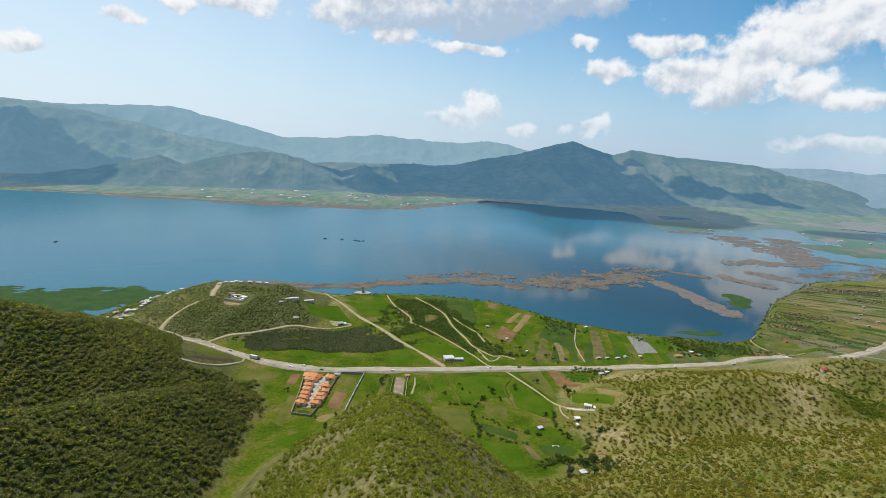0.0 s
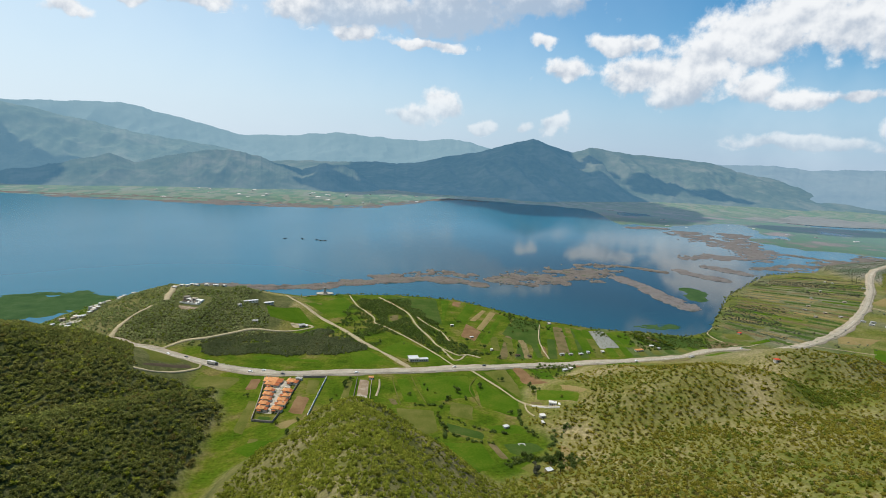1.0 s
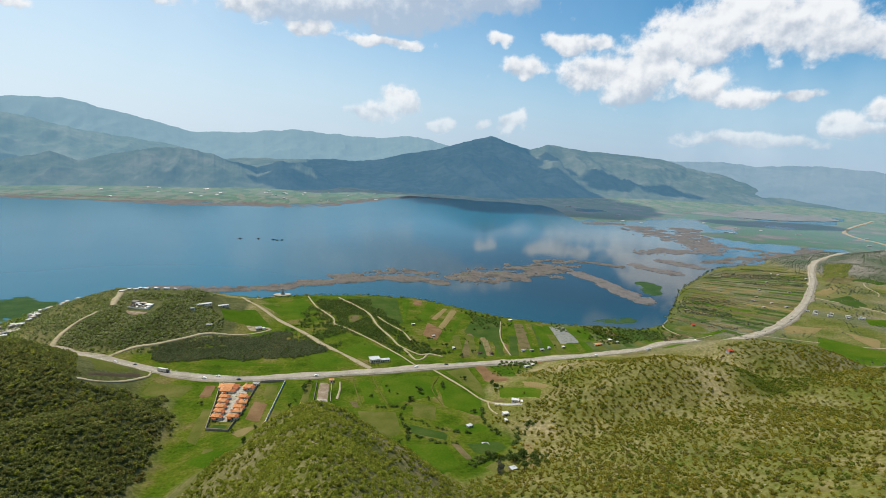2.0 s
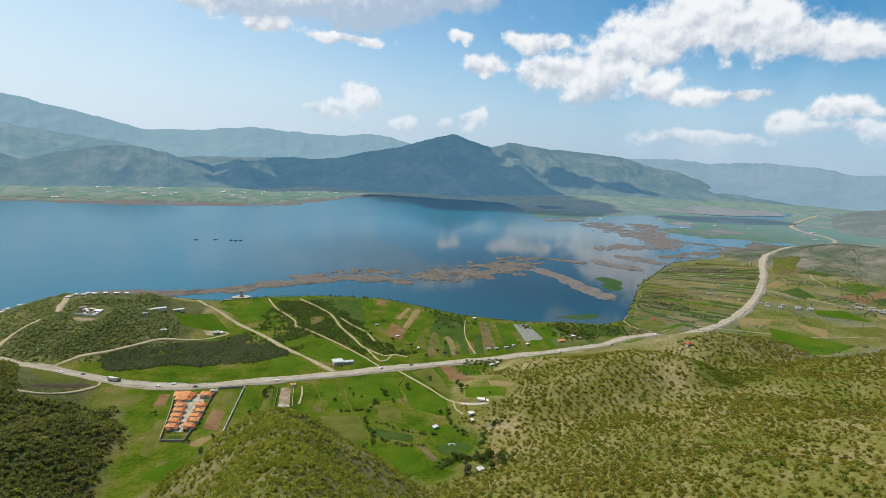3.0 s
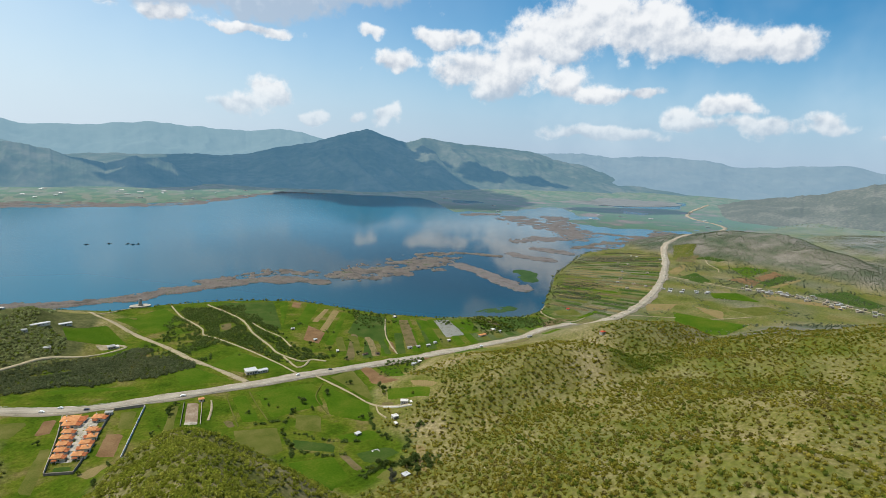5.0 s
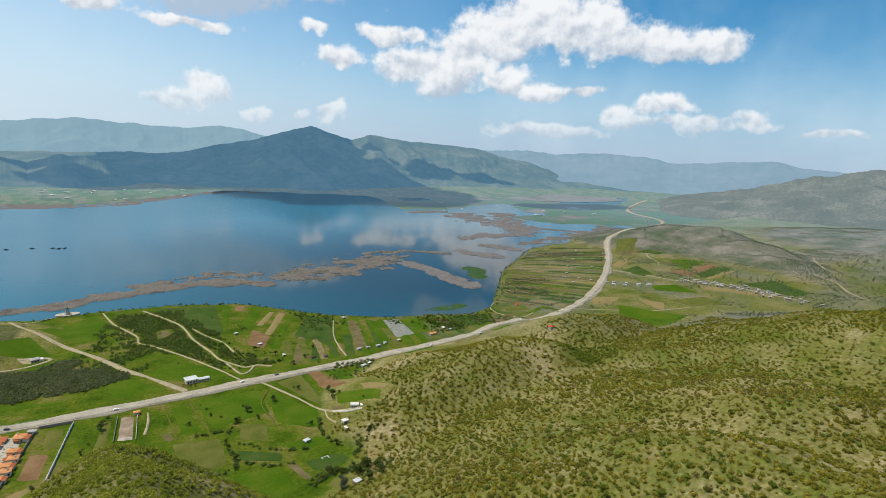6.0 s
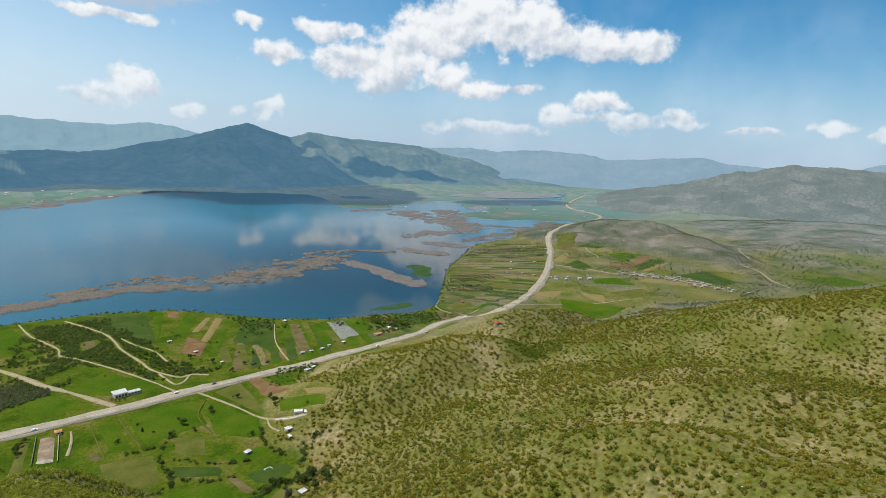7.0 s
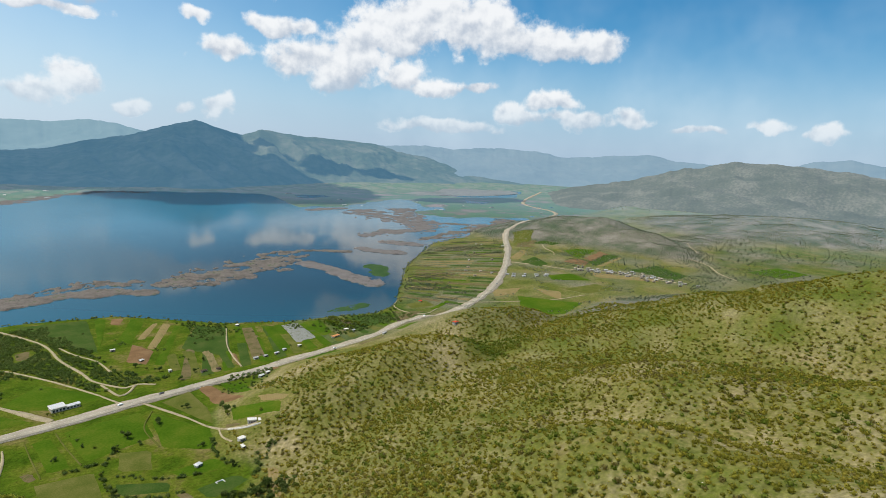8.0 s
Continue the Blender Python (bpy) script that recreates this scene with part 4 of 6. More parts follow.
# a patchwork of plots between the near shore and the highway, under the larger ones
near_shore = along([(187, 784), (220, 770), (264, 750), (299, 735), (366, 725), (428, 711), (474, 728)], 1)
near_road = along([(128, 592), (170, 594), (235, 606), (300, 618), (380, 638), (440, 650), (500, 668)], 1)
tones = ["f_dark", "f_straw", "f_dark", "f_bright", "f_bright", "f_straw", "f_dark", "f_brown"]
rng = np.random.default_rng(8)
for k in range(18):
    a, b = k / 18, (k + 0.9) / 18
    q = [near_shore[int(a * (len(near_shore) - 1))], near_shore[int(b * (len(near_shore) - 1))], near_road[int(b * (len(near_road) - 1))], near_road[int(a * (len(near_road) - 1))]]
    s = rng.uniform(0.35, 0.65)
    mid_a, mid_b = q[0] + (q[3] - q[0]) * s, q[1] + (q[2] - q[1]) * s
    for quad in ([q[0] + (q[3] - q[0]) * 0.05, q[1] + (q[2] - q[1]) * 0.05, mid_b, mid_a], [mid_a, mid_b, q[2], q[3]]):
        kind = tones[int(rng.integers(0, 8))]
        drape_quad("field", quad, M[kind], WORDS[kind], 0.34, seed=200 + k)

# long narrow plots between the eastern shore and the highway
rng = np.random.default_rng(5)
shore_line = along([(505, 770), (560, 835), (645, 945), (742, 1035), (860, 1135)], 1)
road_line = along([(560, 660), (640, 700), (690, 728), (806, 820), (945, 955), (1060, 1075)], 1)
kinds = ["f_dark", "f_brown", "f_bright", "f_tan", "f_dark", "f_rows", "f_brown", "f_brown", "f_dark", "f_straw"]
for k in range(24):
    a, b = k / 24, (k + 0.86) / 24
    q = [shore_line[int(a * (len(shore_line) - 1))], shore_line[int(b * (len(shore_line) - 1))], road_line[int(b * (len(road_line) - 1))], road_line[int(a * (len(road_line) - 1))]]
    kind = kinds[int(rng.integers(0, 10))]
    s = rng.uniform(0.35, 0.65)
    mid_a, mid_b = q[0] + (q[3] - q[0]) * s, q[1] + (q[2] - q[1]) * s
    drape_quad("field", [q[0] + (q[3] - q[0]) * 0.05, q[1] + (q[2] - q[1]) * 0.05, mid_b, mid_a], M[kind], WORDS[kind], seed=100 + k)
    kind = kinds[int(rng.integers(0, 10))]
    drape_quad("field", [mid_a, mid_b, q[2] + (q[1] - q[2]) * 0.03, q[3] + (q[0] - q[3]) * 0.03], M[kind], WORDS[kind], seed=140 + k)


# ---------------------------------------------------------------- reeds in the lake
def reed_bed(points, width, mat, label, seed, cell=2.6, ragged=0.8, high=1.5):
    """A mat of reeds along a line: a ragged, patchy sheet that stands out of the water."""
    c = along(points, 3)
    lo, hi = c.min(0) - width * 2, c.max(0) + width * 2
    xs, ys = np.arange(lo[0], hi[0], cell), np.arange(lo[1], hi[1], cell)
    x, y = np.meshgrid(xs, ys)
    d = np.min(np.hypot(x[..., None] - c[:, 0], y[..., None] - c[:, 1]), -1)
    keep = (d < width * (0.8 + ragged * fbm(x, y * 1.3, 34, 5, seed, 0.62))) & (fbm(x * 0.7, y * 1.4, 24, 4, seed + 7, 0.6) > -0.12 - 0.5 * (ragged < 1) - 0.004 * d)
    x = x + cell * 0.35 * fbm(x, y, 5, 2, seed + 1)
    y = y + cell * 0.35 * fbm(x, y, 5, 2, seed + 2)
    z = np.where(keep, high * (0.85 + 1.0 * fbm(x, y, 6, 3, seed + 3)), -0.3)
    f = grid_faces(len(xs), len(ys))
    f = f[keep.ravel()[f].any(1)]
    used, inv = np.unique(f, return_inverse=True)
    v = np.stack([x.ravel(), y.ravel(), z.ravel()], 1)[used]
    ob = mesh_object("reed_bed", v, inv.reshape(f.shape), mat)
    return tagged(ob, label, "reeds", group="reed beds in the lake")


BROWN, TAN, SEDGE = "patchy brown reed bed standing in shallow water", "broad tan reed island in the lake", "low green sedge island in the water"
reed_bed([(-330, 878), (-233, 904), (-142, 912), (-63, 948), (31, 985), (94, 995), (170, 968)], 21, M["reed"], BROWN, 1, ragged=0.95)
reed_bed([(-20, 1000), (40, 1032), (94, 1055), (150, 1035), (200, 1010)], 18, M["reed"], BROWN, 2, ragged=1.1)
reed_bed([(200, 1025), (270, 1035), (340, 1040)], 6, M["reed"], BROWN, 3)
reed_bed([(250, 1010), (300, 1040), (380, 1080), (455, 1160)], 50, M["reed"], BROWN, 4, ragged=1.25)
reed_bed([(474, 1062), (492, 1005), (500, 935), (513, 868)], 25, M["reed_tan"], TAN, 5, ragged=0.55)
reed_bed([(515, 1186), (560, 1165), (606, 1137)], 9, M["reed"], BROWN, 6)
reed_bed([(654, 1155), (675, 1118), (700, 1085)], 24, M["reed_tan"], BROWN, 7)
reed_bed([(753, 1205), (775, 1175), (805, 1143)], 26, M["reed_tan"], BROWN, 8)
reed_bed([(757, 1318), (860, 1335), (952, 1335), (1010, 1385)], 34, M["reed_tan"], BROWN, 9, 4, 1.1)
reed_bed([(1000, 1740), (985, 1650), (985, 1560), (1040, 1450)], 66, M["reed_tan"], BROWN, 10, 5, 1.3)
reed_bed([(1170, 1754), (1110, 1640), (1070, 1540), (1000, 1400)], 50, M["reed_tan"], BROWN, 11, 5, 1.2)
reed_bed([(1117, 1411), (1178, 1358), (1192, 1266), (1190, 1216)], 22, M["reed"], BROWN, 28, 5, 1.2)
reed_bed([(915, 1208), (968, 1200)], 9, M["reed_tan"], BROWN, 29, 4, 1.0)
reed_bed([(837, 1826), (900, 1838), (966, 1848)], 26, M["reed_tan"], BROWN, 12, 5)
reed_bed([(1000, 1240), (1110, 1290), (1230, 1330), (1380, 1410)], 34, M["reed"], BROWN, 18, 5, 1.6)
reed_bed([(860, 1200), (930, 1230), (1000, 1260)], 16, M["reed"], BROWN, 19, 4, 1.5)
reed_bed([(585, 985), (580, 955), (566, 925)], 24, M["reed_green"], SEDGE, 13, 4, 0.5, 0.7)
reed_bed([(-760, 752), (-640, 752), (-560, 768), (-470, 796), (-425, 800)], 46, M["reed_green"], "green sedge marsh with pools at the lake shore", 14, 4, 0.75, 0.7)
reed_bed([(-760, 690), (-600, 705), (-480, 735), (-440, 760)], 34, M["reed_green"], "green sedge marsh with pools at the lake shore", 34, 4, 0.8, 0.7)
reed_bed([(-640, 800), (-540, 812), (-450, 838)], 14, M["reed_green"], SEDGE, 15, 4, 1.0, 0.7)
reed_bed([(372, 752), (400, 756), (430, 762)], 10, M["reed_green"], SEDGE, 16, 3, 1.4, 0.6)
for k, (p, w) in enumerate([([(-1100, 1935), (-800, 1950), (-560, 1945)], 16), ([(-620, 1962), (-400, 1955), (-240, 1985)], 20), ([(-300, 2005), (-160, 2020), (-60, 2080)], 22),
                            ([(-40, 2120), (40, 2215), (120, 2330)], 20), ([(160, 2400), (300, 2490), (420, 2470)], 16)]):
    reed_bed(p, w * 2.0, M["reed_tan"], "pinkish brown reed belt along the far shore", 20 + k, 9, 1.2, 1.0)


for k, (p, w) in enumerate([([(-1000, 2040), (-760, 2035), (-540, 2030), (-300, 2030)], 30), ([(-1500, 1960), (-1250, 1985), (-1030, 2000)], 26)]):
    reed_bed(p, w, M["reed_tan"], "pinkish brown reeds on the far flats", 50 + k, 9, 1.3, 1.6)
# pale sheet laid over the far pool, its sky reflection put into the colour
a = np.linspace(0, 2 * math.pi, 60, endpoint=False)
rim = np.stack([1960 + (430 + 60 * np.sin(3 * a)) * np.cos(a) * 0.9 - 120 * np.sin(a), 2330 + 170 * np.sin(a) + 330 * np.cos(a) * 0.25, 0 * a + 0.9], 1)
tagged(mesh_object("pool_sheet", rim, [list(range(60))], M["pool_sheen"]), "pale sheet over the far pool, coloured like its sky reflection", "mudflat", kind="structure")


# ---------------------------------------------------------------- shrubs and trees
def ico():
    t = (1 + 5 ** 0.5) / 2
    v = np.array([(-1, t, 0), (1, t, 0), (-1, -t, 0), (1, -t, 0), (0, -1, t), (0, 1, t), (0, -1, -t), (0, 1, -t), (t, 0, -1), (t, 0, 1), (-t, 0, -1), (-t, 0, 1)], float)
    f = np.array([(0, 11, 5), (0, 5, 1), (0, 1, 7), (0, 7, 10), (0, 10, 11), (1, 5, 9), (5, 11, 4), (11, 10, 2), (10, 7, 6), (7, 1, 8),
                  (3, 9, 4), (3, 4, 2), (3, 2, 6), (3, 6, 8), (3, 8, 9), (4, 9, 5), (2, 4, 11), (6, 2, 10), (8, 6, 7), (9, 8, 1)])
    return v / np.linalg.norm(v[0]), f


def clump(seed, sprays, flat=0.8, upright=0.6):
    """A bush of radius one: a small dark core and many pointed sprays of leaves that rise and lean outwards, with gaps between."""
    r = np.random.default_rng(seed)
    v = np.array([(1, 0, 0), (0, 1, 0), (-1, 0, 0), (0, -1, 0), (0, 0, 1), (0, 0, -1)], float) * r.uniform(0.52, 0.80, (6, 1))
    f = np.array([(0, 1, 4), (1, 2, 4), (2, 3, 4), (3, 0, 4), (1, 0, 5), (2, 1, 5), (3, 2, 5), (0, 3, 5)])
    vs, fs, n = [v], [f], 6
    for k in range(sprays):
        d = r.normal(size=3)
        d[2] = abs(d[2]) * 0.9 - 0.3
        d /= np.linalg.norm(d)
        c = d * r.uniform(0.5, 0.92)
        rise = upright * np.array((0, 0, 1.0)) + (1 - upright) * d + 0.35 * r.normal(size=3)
        rise /= np.linalg.norm(rise)
        a = np.cross(rise, r.normal(size=3))
        a /= np.linalg.norm(a)
        s = r.uniform(0.16, 0.33)
        vs.append(np.array([c - a * s - rise * s * 0.5, c + a * s - rise * s * 0.5, c + rise * s * 1.15 + a * s * r.uniform(-0.5, 0.5)]))
        fs.append(np.array([(n, n + 1, n + 2)]))
        n += 3
    v = np.concatenate(vs)
    v[:, 2] = v[:, 2] * flat + 0.42
    return v, np.concatenate(fs)


BUSHES = [clump(s, 26, 0.85, 0.6) for s in range(7)]
TREES = [clump(20 + s, 28, 0.8, 0.45) for s in range(5)]
FAR = [clump(40 + s, 7, 0.9) for s in range(4)]


def scatter(name, spots, radius, kinds, mat, label, category, seed):
    """Many plants as one object: spots (x, y), radii in metres."""
    r = np.random.default_rng(seed)
    z = land(spots[:, 0], spots[:, 1])
    pick = r.integers(0, len(kinds), len(spots))
    turn = r.uniform(0, 2 * math.pi, len(spots))
    V, F, n = [], [], 0
    for k, (v, f) in enumerate(kinds):
        i = np.nonzero(pick == k)[0]
        if not len(i):
            continue
        c, s, q = np.cos(turn[i])[:, None], np.sin(turn[i])[:, None], radius[i][:, None]
        x = (v[:, 0] * c - v[:, 1] * s) * q + spots[i, 0][:, None]
        y = (v[:, 0] * s + v[:, 1] * c) * q + spots[i, 1][:, None]
        zz = v[:, 2] * q * r.uniform(0.8, 1.2, (len(i), 1)) + z[i][:, None] - 0.1
        V.append(np.stack([x, y, zz], -1).reshape(-1, 3))
        F.append((f[None] + (np.arange(len(i)) * len(v))[:, None, None]).reshape(-1, 3) + n)
        n += len(i) * len(v)
    ob = mesh_object(name, np.concatenate(V), np.concatenate(F), mat)
    return tagged(ob, label, category, kind="stuff")


def spread(x0, y0, x1, y1, gap, seed, keep):
    """Places a rough distance apart, where keep(x, y) allows them."""
    r = np.random.default_rng(seed)
    x, y = np.meshgrid(np.arange(x0, x1, gap), np.arange(y0, y1, gap))
    x = (x + r.uniform(-0.48, 0.48, x.shape) * gap).ravel()
    y = (y + r.uniform(-0.48, 0.48, y.shape) * gap).ravel()
    ok = r.uniform(0, 1, len(x)) < keep(x, y)
    for line, half in ROADS:                             # roads and tracks stay clear
        if line[:, 0].max() < x0 - 9 or line[:, 0].min() > x1 + 9 or line[:, 1].max() < y0 - 9 or line[:, 1].min() > y1 + 9:
            continue
        i = np.nonzero(ok)[0]
        d = np.full(len(i), 1e9)
        for q in line:
            d = np.minimum(d, (x[i] - q[0]) ** 2 + (y[i] - q[1]) ** 2)
        ok[i[d < (half + 2.4) ** 2]] = False
    return np.stack([x[ok], y[ok]], 1), r


def hillness(x, y):
    flat, hills, d, marsh = land(x, y, True)
    return np.clip((hills - flat) / 6, 0, 1)


FOOT_FIELDS = [(136, 575), (188, 572), (178, 515), (194, 464), (176, 445), (144, 441), (134, 470)]      # plots at the foot of the slope


def slope_scrub(x, y):
    return hillness(x, y) * (outside(FOOT_FIELDS, x, y) > 0) * np.clip(0.55 + 0.5 * fbm(x, y, 60, 3, 71) + 0.3 * damp(x, y), 0.34, 0.92)


# the scrub slopes in front
p, r = spread(95, 40, 720, 530, 3.6, 1, slope_scrub)
scatter("scrub", p, r.uniform(0.8, 1.9, len(p)) * (0.9 + 0.25 * (fbm(p[:, 0], p[:, 1], 80, 2, 91) > 0.1)), BUSHES, M["leaf_olive"], "olive-green oak scrub dotted over the dry hillside", "shrubs", 1)
p, r = spread(95, 40, 720, 530, 6.2, 2, lambda x, y: slope_scrub(x, y) * np.clip(0.15 + 1.2 * fbm(x, y, 110, 3, 92) + 0.5 * damp(x, y), 0.06, 0.9))
scatter("scrub", p, r.uniform(0.9, 2.3, len(p)), BUSHES, M["leaf_green"], "fresher green bushes among the hillside scrub", "shrubs", 2)
p, r = spread(95, 40, 720, 530, 6.5, 18, lambda x, y: slope_scrub(x, y) * np.clip(0.3 + 1.4 * fbm(x, y, 90, 3, 93), 0.05, 0.8))
scatter("bare_brush", p, r.uniform(0.8, 1.9, len(p)), BUSHES, M["leaf_dry"], "grey-brown bare brush among the scrub", "shrubs", 18)
p, r = spread(95, 40, 560, 530, 4.6, 3, lambda x, y: slope_scrub(x, y) * 0.55)
scatter("undergrowth", p, r.uniform(0.25, 0.6, len(p)), FAR, M["leaf_olive"], "low tufts and saplings between the bushes", "undergrowth", 3)
# the middle spur
p, r = spread(-118, 60, 100, 490, 2.9, 4, lambda x, y: hillness(x, y) * np.clip(0.85 + 0.7 * fbm(x, y, 50, 3, 72), 0.4, 1) * (x < 95) * (x > np.interp(y, (60, 300, 350, 400), (-104, -96, -80, -64))))
scatter("scrub", p, r.uniform(0.9, 2.2, len(p)), BUSHES, M["leaf_spring"], "yellow-green oak scrub covering the middle spur", "shrubs", 4)
# the wooded western spurs
def western(x, y):
    meadow = np.interp(y, (200, 300, 350, 400, 440, 490, 500, 560), (-132, -130, -128, -125, -127, -134, -214, -248))
    return hillness(x, y) * (x < meadow + 4 * fbm(x, y, 22, 2, 61)) * (outside([(-256, 572), (-236, 582), (-178, 548), (-172, 505), (-205, 476), (-222, 494)], x, y) > 0)


p, r = spread(-480, 200, -106, 560, 3.1, 5, lambda x, y: western(x, y) * np.clip(0.95 + 0.6 * fbm(x, y, 70, 3, 73), 0.45, 1))
scatter("oak_wood", p, r.uniform(1.6, 2.9, len(p)), TREES, M["leaf_dark"], "dense dark green oak wood on the western spurs", "wood", 5)
p, r = spread(-480, 200, -106, 560, 6.4, 6, lambda x, y: western(x, y) * 0.6)
scatter("oak_wood", p, r.uniform(1.6, 2.8, len(p)), TREES, M["leaf_spring"], "lighter yellow-green oaks among the dark wood", "wood", 6)


p, r = spread(-480, 200, -106, 560, 7.5, 46, lambda x, y: western(x, y) * np.clip(0.4 + 1.3 * fbm(x, y, 60, 3, 62), 0.05, 0.9))
scatter("oak_wood", p, r.uniform(1.5, 2.7, len(p)), TREES, M["leaf_dry"], "bare brownish oaks among the dark wood", "wood", 46)


# the wooded hill by the lake
def by_hill(x, y):
    clear = ((np.hypot(x + 238, y - 695) < 23) | ((y > 738) & (y < 775) & (x > -290) & (x < -205)) | (x > np.interp(y, (600, 672, 700, 720, 730, 815), (-140, -143, -146, -164, -180, -180)))).astype(float)
    thin = np.where(x < -292, np.clip(0.35 + 1.2 * fbm(x, y, 40, 3, 97), 0, 0.8), np.clip(0.95 + 1.1 * fbm(x, y, 45, 3, 98), 0.3, 1))
    return hillness(x, y) * (1 - clear) * thin


p, r = spread(-345, 590, -130, 815, 2.9, 7, by_hill)
scatter("oak_wood", p, r.uniform(1.1, 2.5, len(p)), TREES, M["leaf_hill"], "dense grey-green oak wood on the hill by the lake", "wood", 7)
p, r = spread(-345, 590, -130, 815, 6.4, 47, by_hill)
scatter("oak_wood", p, r.uniform(1.2, 2.6, len(p)), TREES, M["leaf_green"], "fresher green trees in the wood on the hill", "wood", 47)


def tree_belt(line, half, seed):
    c = along(line, 2)

    def inside(x, y):
        d = np.min(np.hypot(x[:, None] - c[:, 0], y[:, None] - c[:, 1]), 1)
        return (d < half * (1 + 0.55 * fbm(x, y, 26, 3, seed))) * 0.94
    return inside


for k, (line, half) in enumerate([([(-192, 616), (-165, 633), (-135, 643), (-96, 651), (-74, 668)], 12), ([(-172, 602), (-139, 607), (-88, 605), (-50, 611), (-34, 616)], 20), ([(-118, 630), (-80, 636), (-50, 636)], 13)]):
    p, r = spread(-250, 555, -10, 700, 2.7, 8 + 60 * k, tree_belt(line, half, 9 + k))
    scatter("tree_belt", p, r.uniform(1.4, 2.6, len(p)), TREES, M["leaf_belt"], "belt of dark grey-green trees below the hill road", "wood", 8 + 60 * k)


def grove(x, y):
    wx, wy = x + 16 * fbm(x, y, 30, 3, 85), y + 16 * fbm(x, y, 30, 3, 86)
    inside = (wy > 606 + 0.25 * (80 - wx)) & (wy < 850) & (wx > -70 + 0.25 * (wy - 700)) & (wx < np.interp(wy, (590, 620, 650, 690, 740, 800, 860), (122, 114, 92, 84, 72, 50, 30)))
    meadow = (outside([(-28, 652), (9, 671), (40, 628), (76, 585), (20, 591)], wx, wy) < 0) | (outside([(4, 758), (24, 766), (22, 735), (7, 723)], x, y) < 0)
    return inside * np.where(meadow, 0.03, 1) * np.clip(0.92 + 1.6 * fbm(x, y, 34, 3, 75), 0.12, 0.97)


p, r = spread(-120, 585, 140, 870, 3.0, 9, grove)
scatter("grove", p, r.uniform(0.9, 2.6, len(p)), TREES, M["leaf_grove"], "young green trees in the lakeside orchards", "trees", 9)
# hedges and fruit trees along the borders of the eastern plots
rr = np.random.default_rng(10)
rows = []
for k in range(25):
    a, b = shore_line[int(k / 25 * (len(shore_line) - 1))], road_line[int(k / 25 * (len(road_line) - 1))]
    for t in np.arange(0.03, 0.97, 2.3 / np.linalg.norm(b - a)):
        q = a + (b - a) * t
        if fbm(np.array(t * 90 + 300 * k), np.array(k * 50.0), 16, 3, 76) > -0.02:
            rows.append(q + rr.normal(size=2) * 1.5)
rows = np.array(rows)
scatter("orchard_rows", rows, rr.uniform(0.7, 1.7, len(rows)), TREES, M["leaf_far_hazed"], "rows of fruit trees between narrow eastern plots", "trees", 10)
p, r = spread(500, 680, 1080, 1150, 3.6, 10, lambda x, y: (outside(LAKE, x, y) > 6) * (y > 0.83 * x + 200) * np.clip(-0.25 + 1.9 * fbm(x * 0.5 - y * 0.3, (x * 0.45 + y) * 1.6, 60, 3, 76), 0, 0.85))
scatter("orchard_trees", p, r.uniform(0.8, 1.8, len(p)), TREES, M["leaf_grey"], "grey-green young orchards on the eastern plots", "trees", 20)
shore_p = along(LAKE[5:23], 4)
rr = np.random.default_rng(11)
shore_p = shore_p + rr.uniform(-5, 6, shore_p.shape)
scatter("shore_bushes", shore_p, rr.uniform(0.8, 2.2, len(shore_p)), BUSHES, M["leaf_dark"], "dark reeds and bushes fringing the near shore", "bushes", 11)
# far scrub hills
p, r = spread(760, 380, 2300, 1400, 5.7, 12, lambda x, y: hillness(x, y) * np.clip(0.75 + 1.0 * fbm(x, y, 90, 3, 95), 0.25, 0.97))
scatter("far_scrub", p, r.uniform(1.0, 2.1, len(p)), FAR, M["leaf_far_hazed"], "scrub dotting the farther hills", "shrubs", 12)
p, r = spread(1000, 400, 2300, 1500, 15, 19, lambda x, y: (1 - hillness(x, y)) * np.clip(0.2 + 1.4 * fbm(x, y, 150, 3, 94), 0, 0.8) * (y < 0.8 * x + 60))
scatter("far_scrub", p, r.uniform(1.4, 3.0, len(p)), FAR, M["leaf_far_hazed"], "scrub and hedges on the far plain", "shrubs", 19)
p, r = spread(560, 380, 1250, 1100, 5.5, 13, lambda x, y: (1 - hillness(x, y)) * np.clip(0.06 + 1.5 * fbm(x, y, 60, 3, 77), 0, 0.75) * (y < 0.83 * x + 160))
scatter("plain_bushes", p, r.uniform(1.0, 2.2, len(p)), FAR, M["leaf_far_hazed"], "hedges and bushes on the eastern plain", "bushes", 13)
# fresh green in the gully behind the crest
p, r = spread(340, 390, 470, 500, 3.6, 15, lambda x, y: np.clip(1.25 - np.hypot((x - 402) / 44, (y - 446) / 34), 0, 0.92))
scatter("gully_bushes", p, r.uniform(1.2, 2.4, len(p)), BUSHES, M["leaf_green"], "dark green bushes in a damp gully", "bushes", 15)
# trees and bushes among the plots by the near shore
p, r = spread(60, 600, 470, 800, 4.2, 33, lambda x, y: (outside(LAKE, x, y) > 4) * (y > 0.21 * x + 575) * np.clip(0.12 + 2.2 * fbm(x * 1.5, y * 0.6, 50, 4, 83), 0, 0.85))
scatter("plot_trees", p, r.uniform(1.0, 2.6, len(p)), TREES, M["leaf_grove"], "thickets and fruit trees between the shore plots", "trees", 33)
p, r = spread(150, 540, 330, 620, 3.6, 34, lambda x, y: (y < 0.21 * x + 545) * (1 - hillness(x, y)) * np.clip(0.15 + 1.6 * fbm(x, y, 36, 3, 84), 0, 0.8))
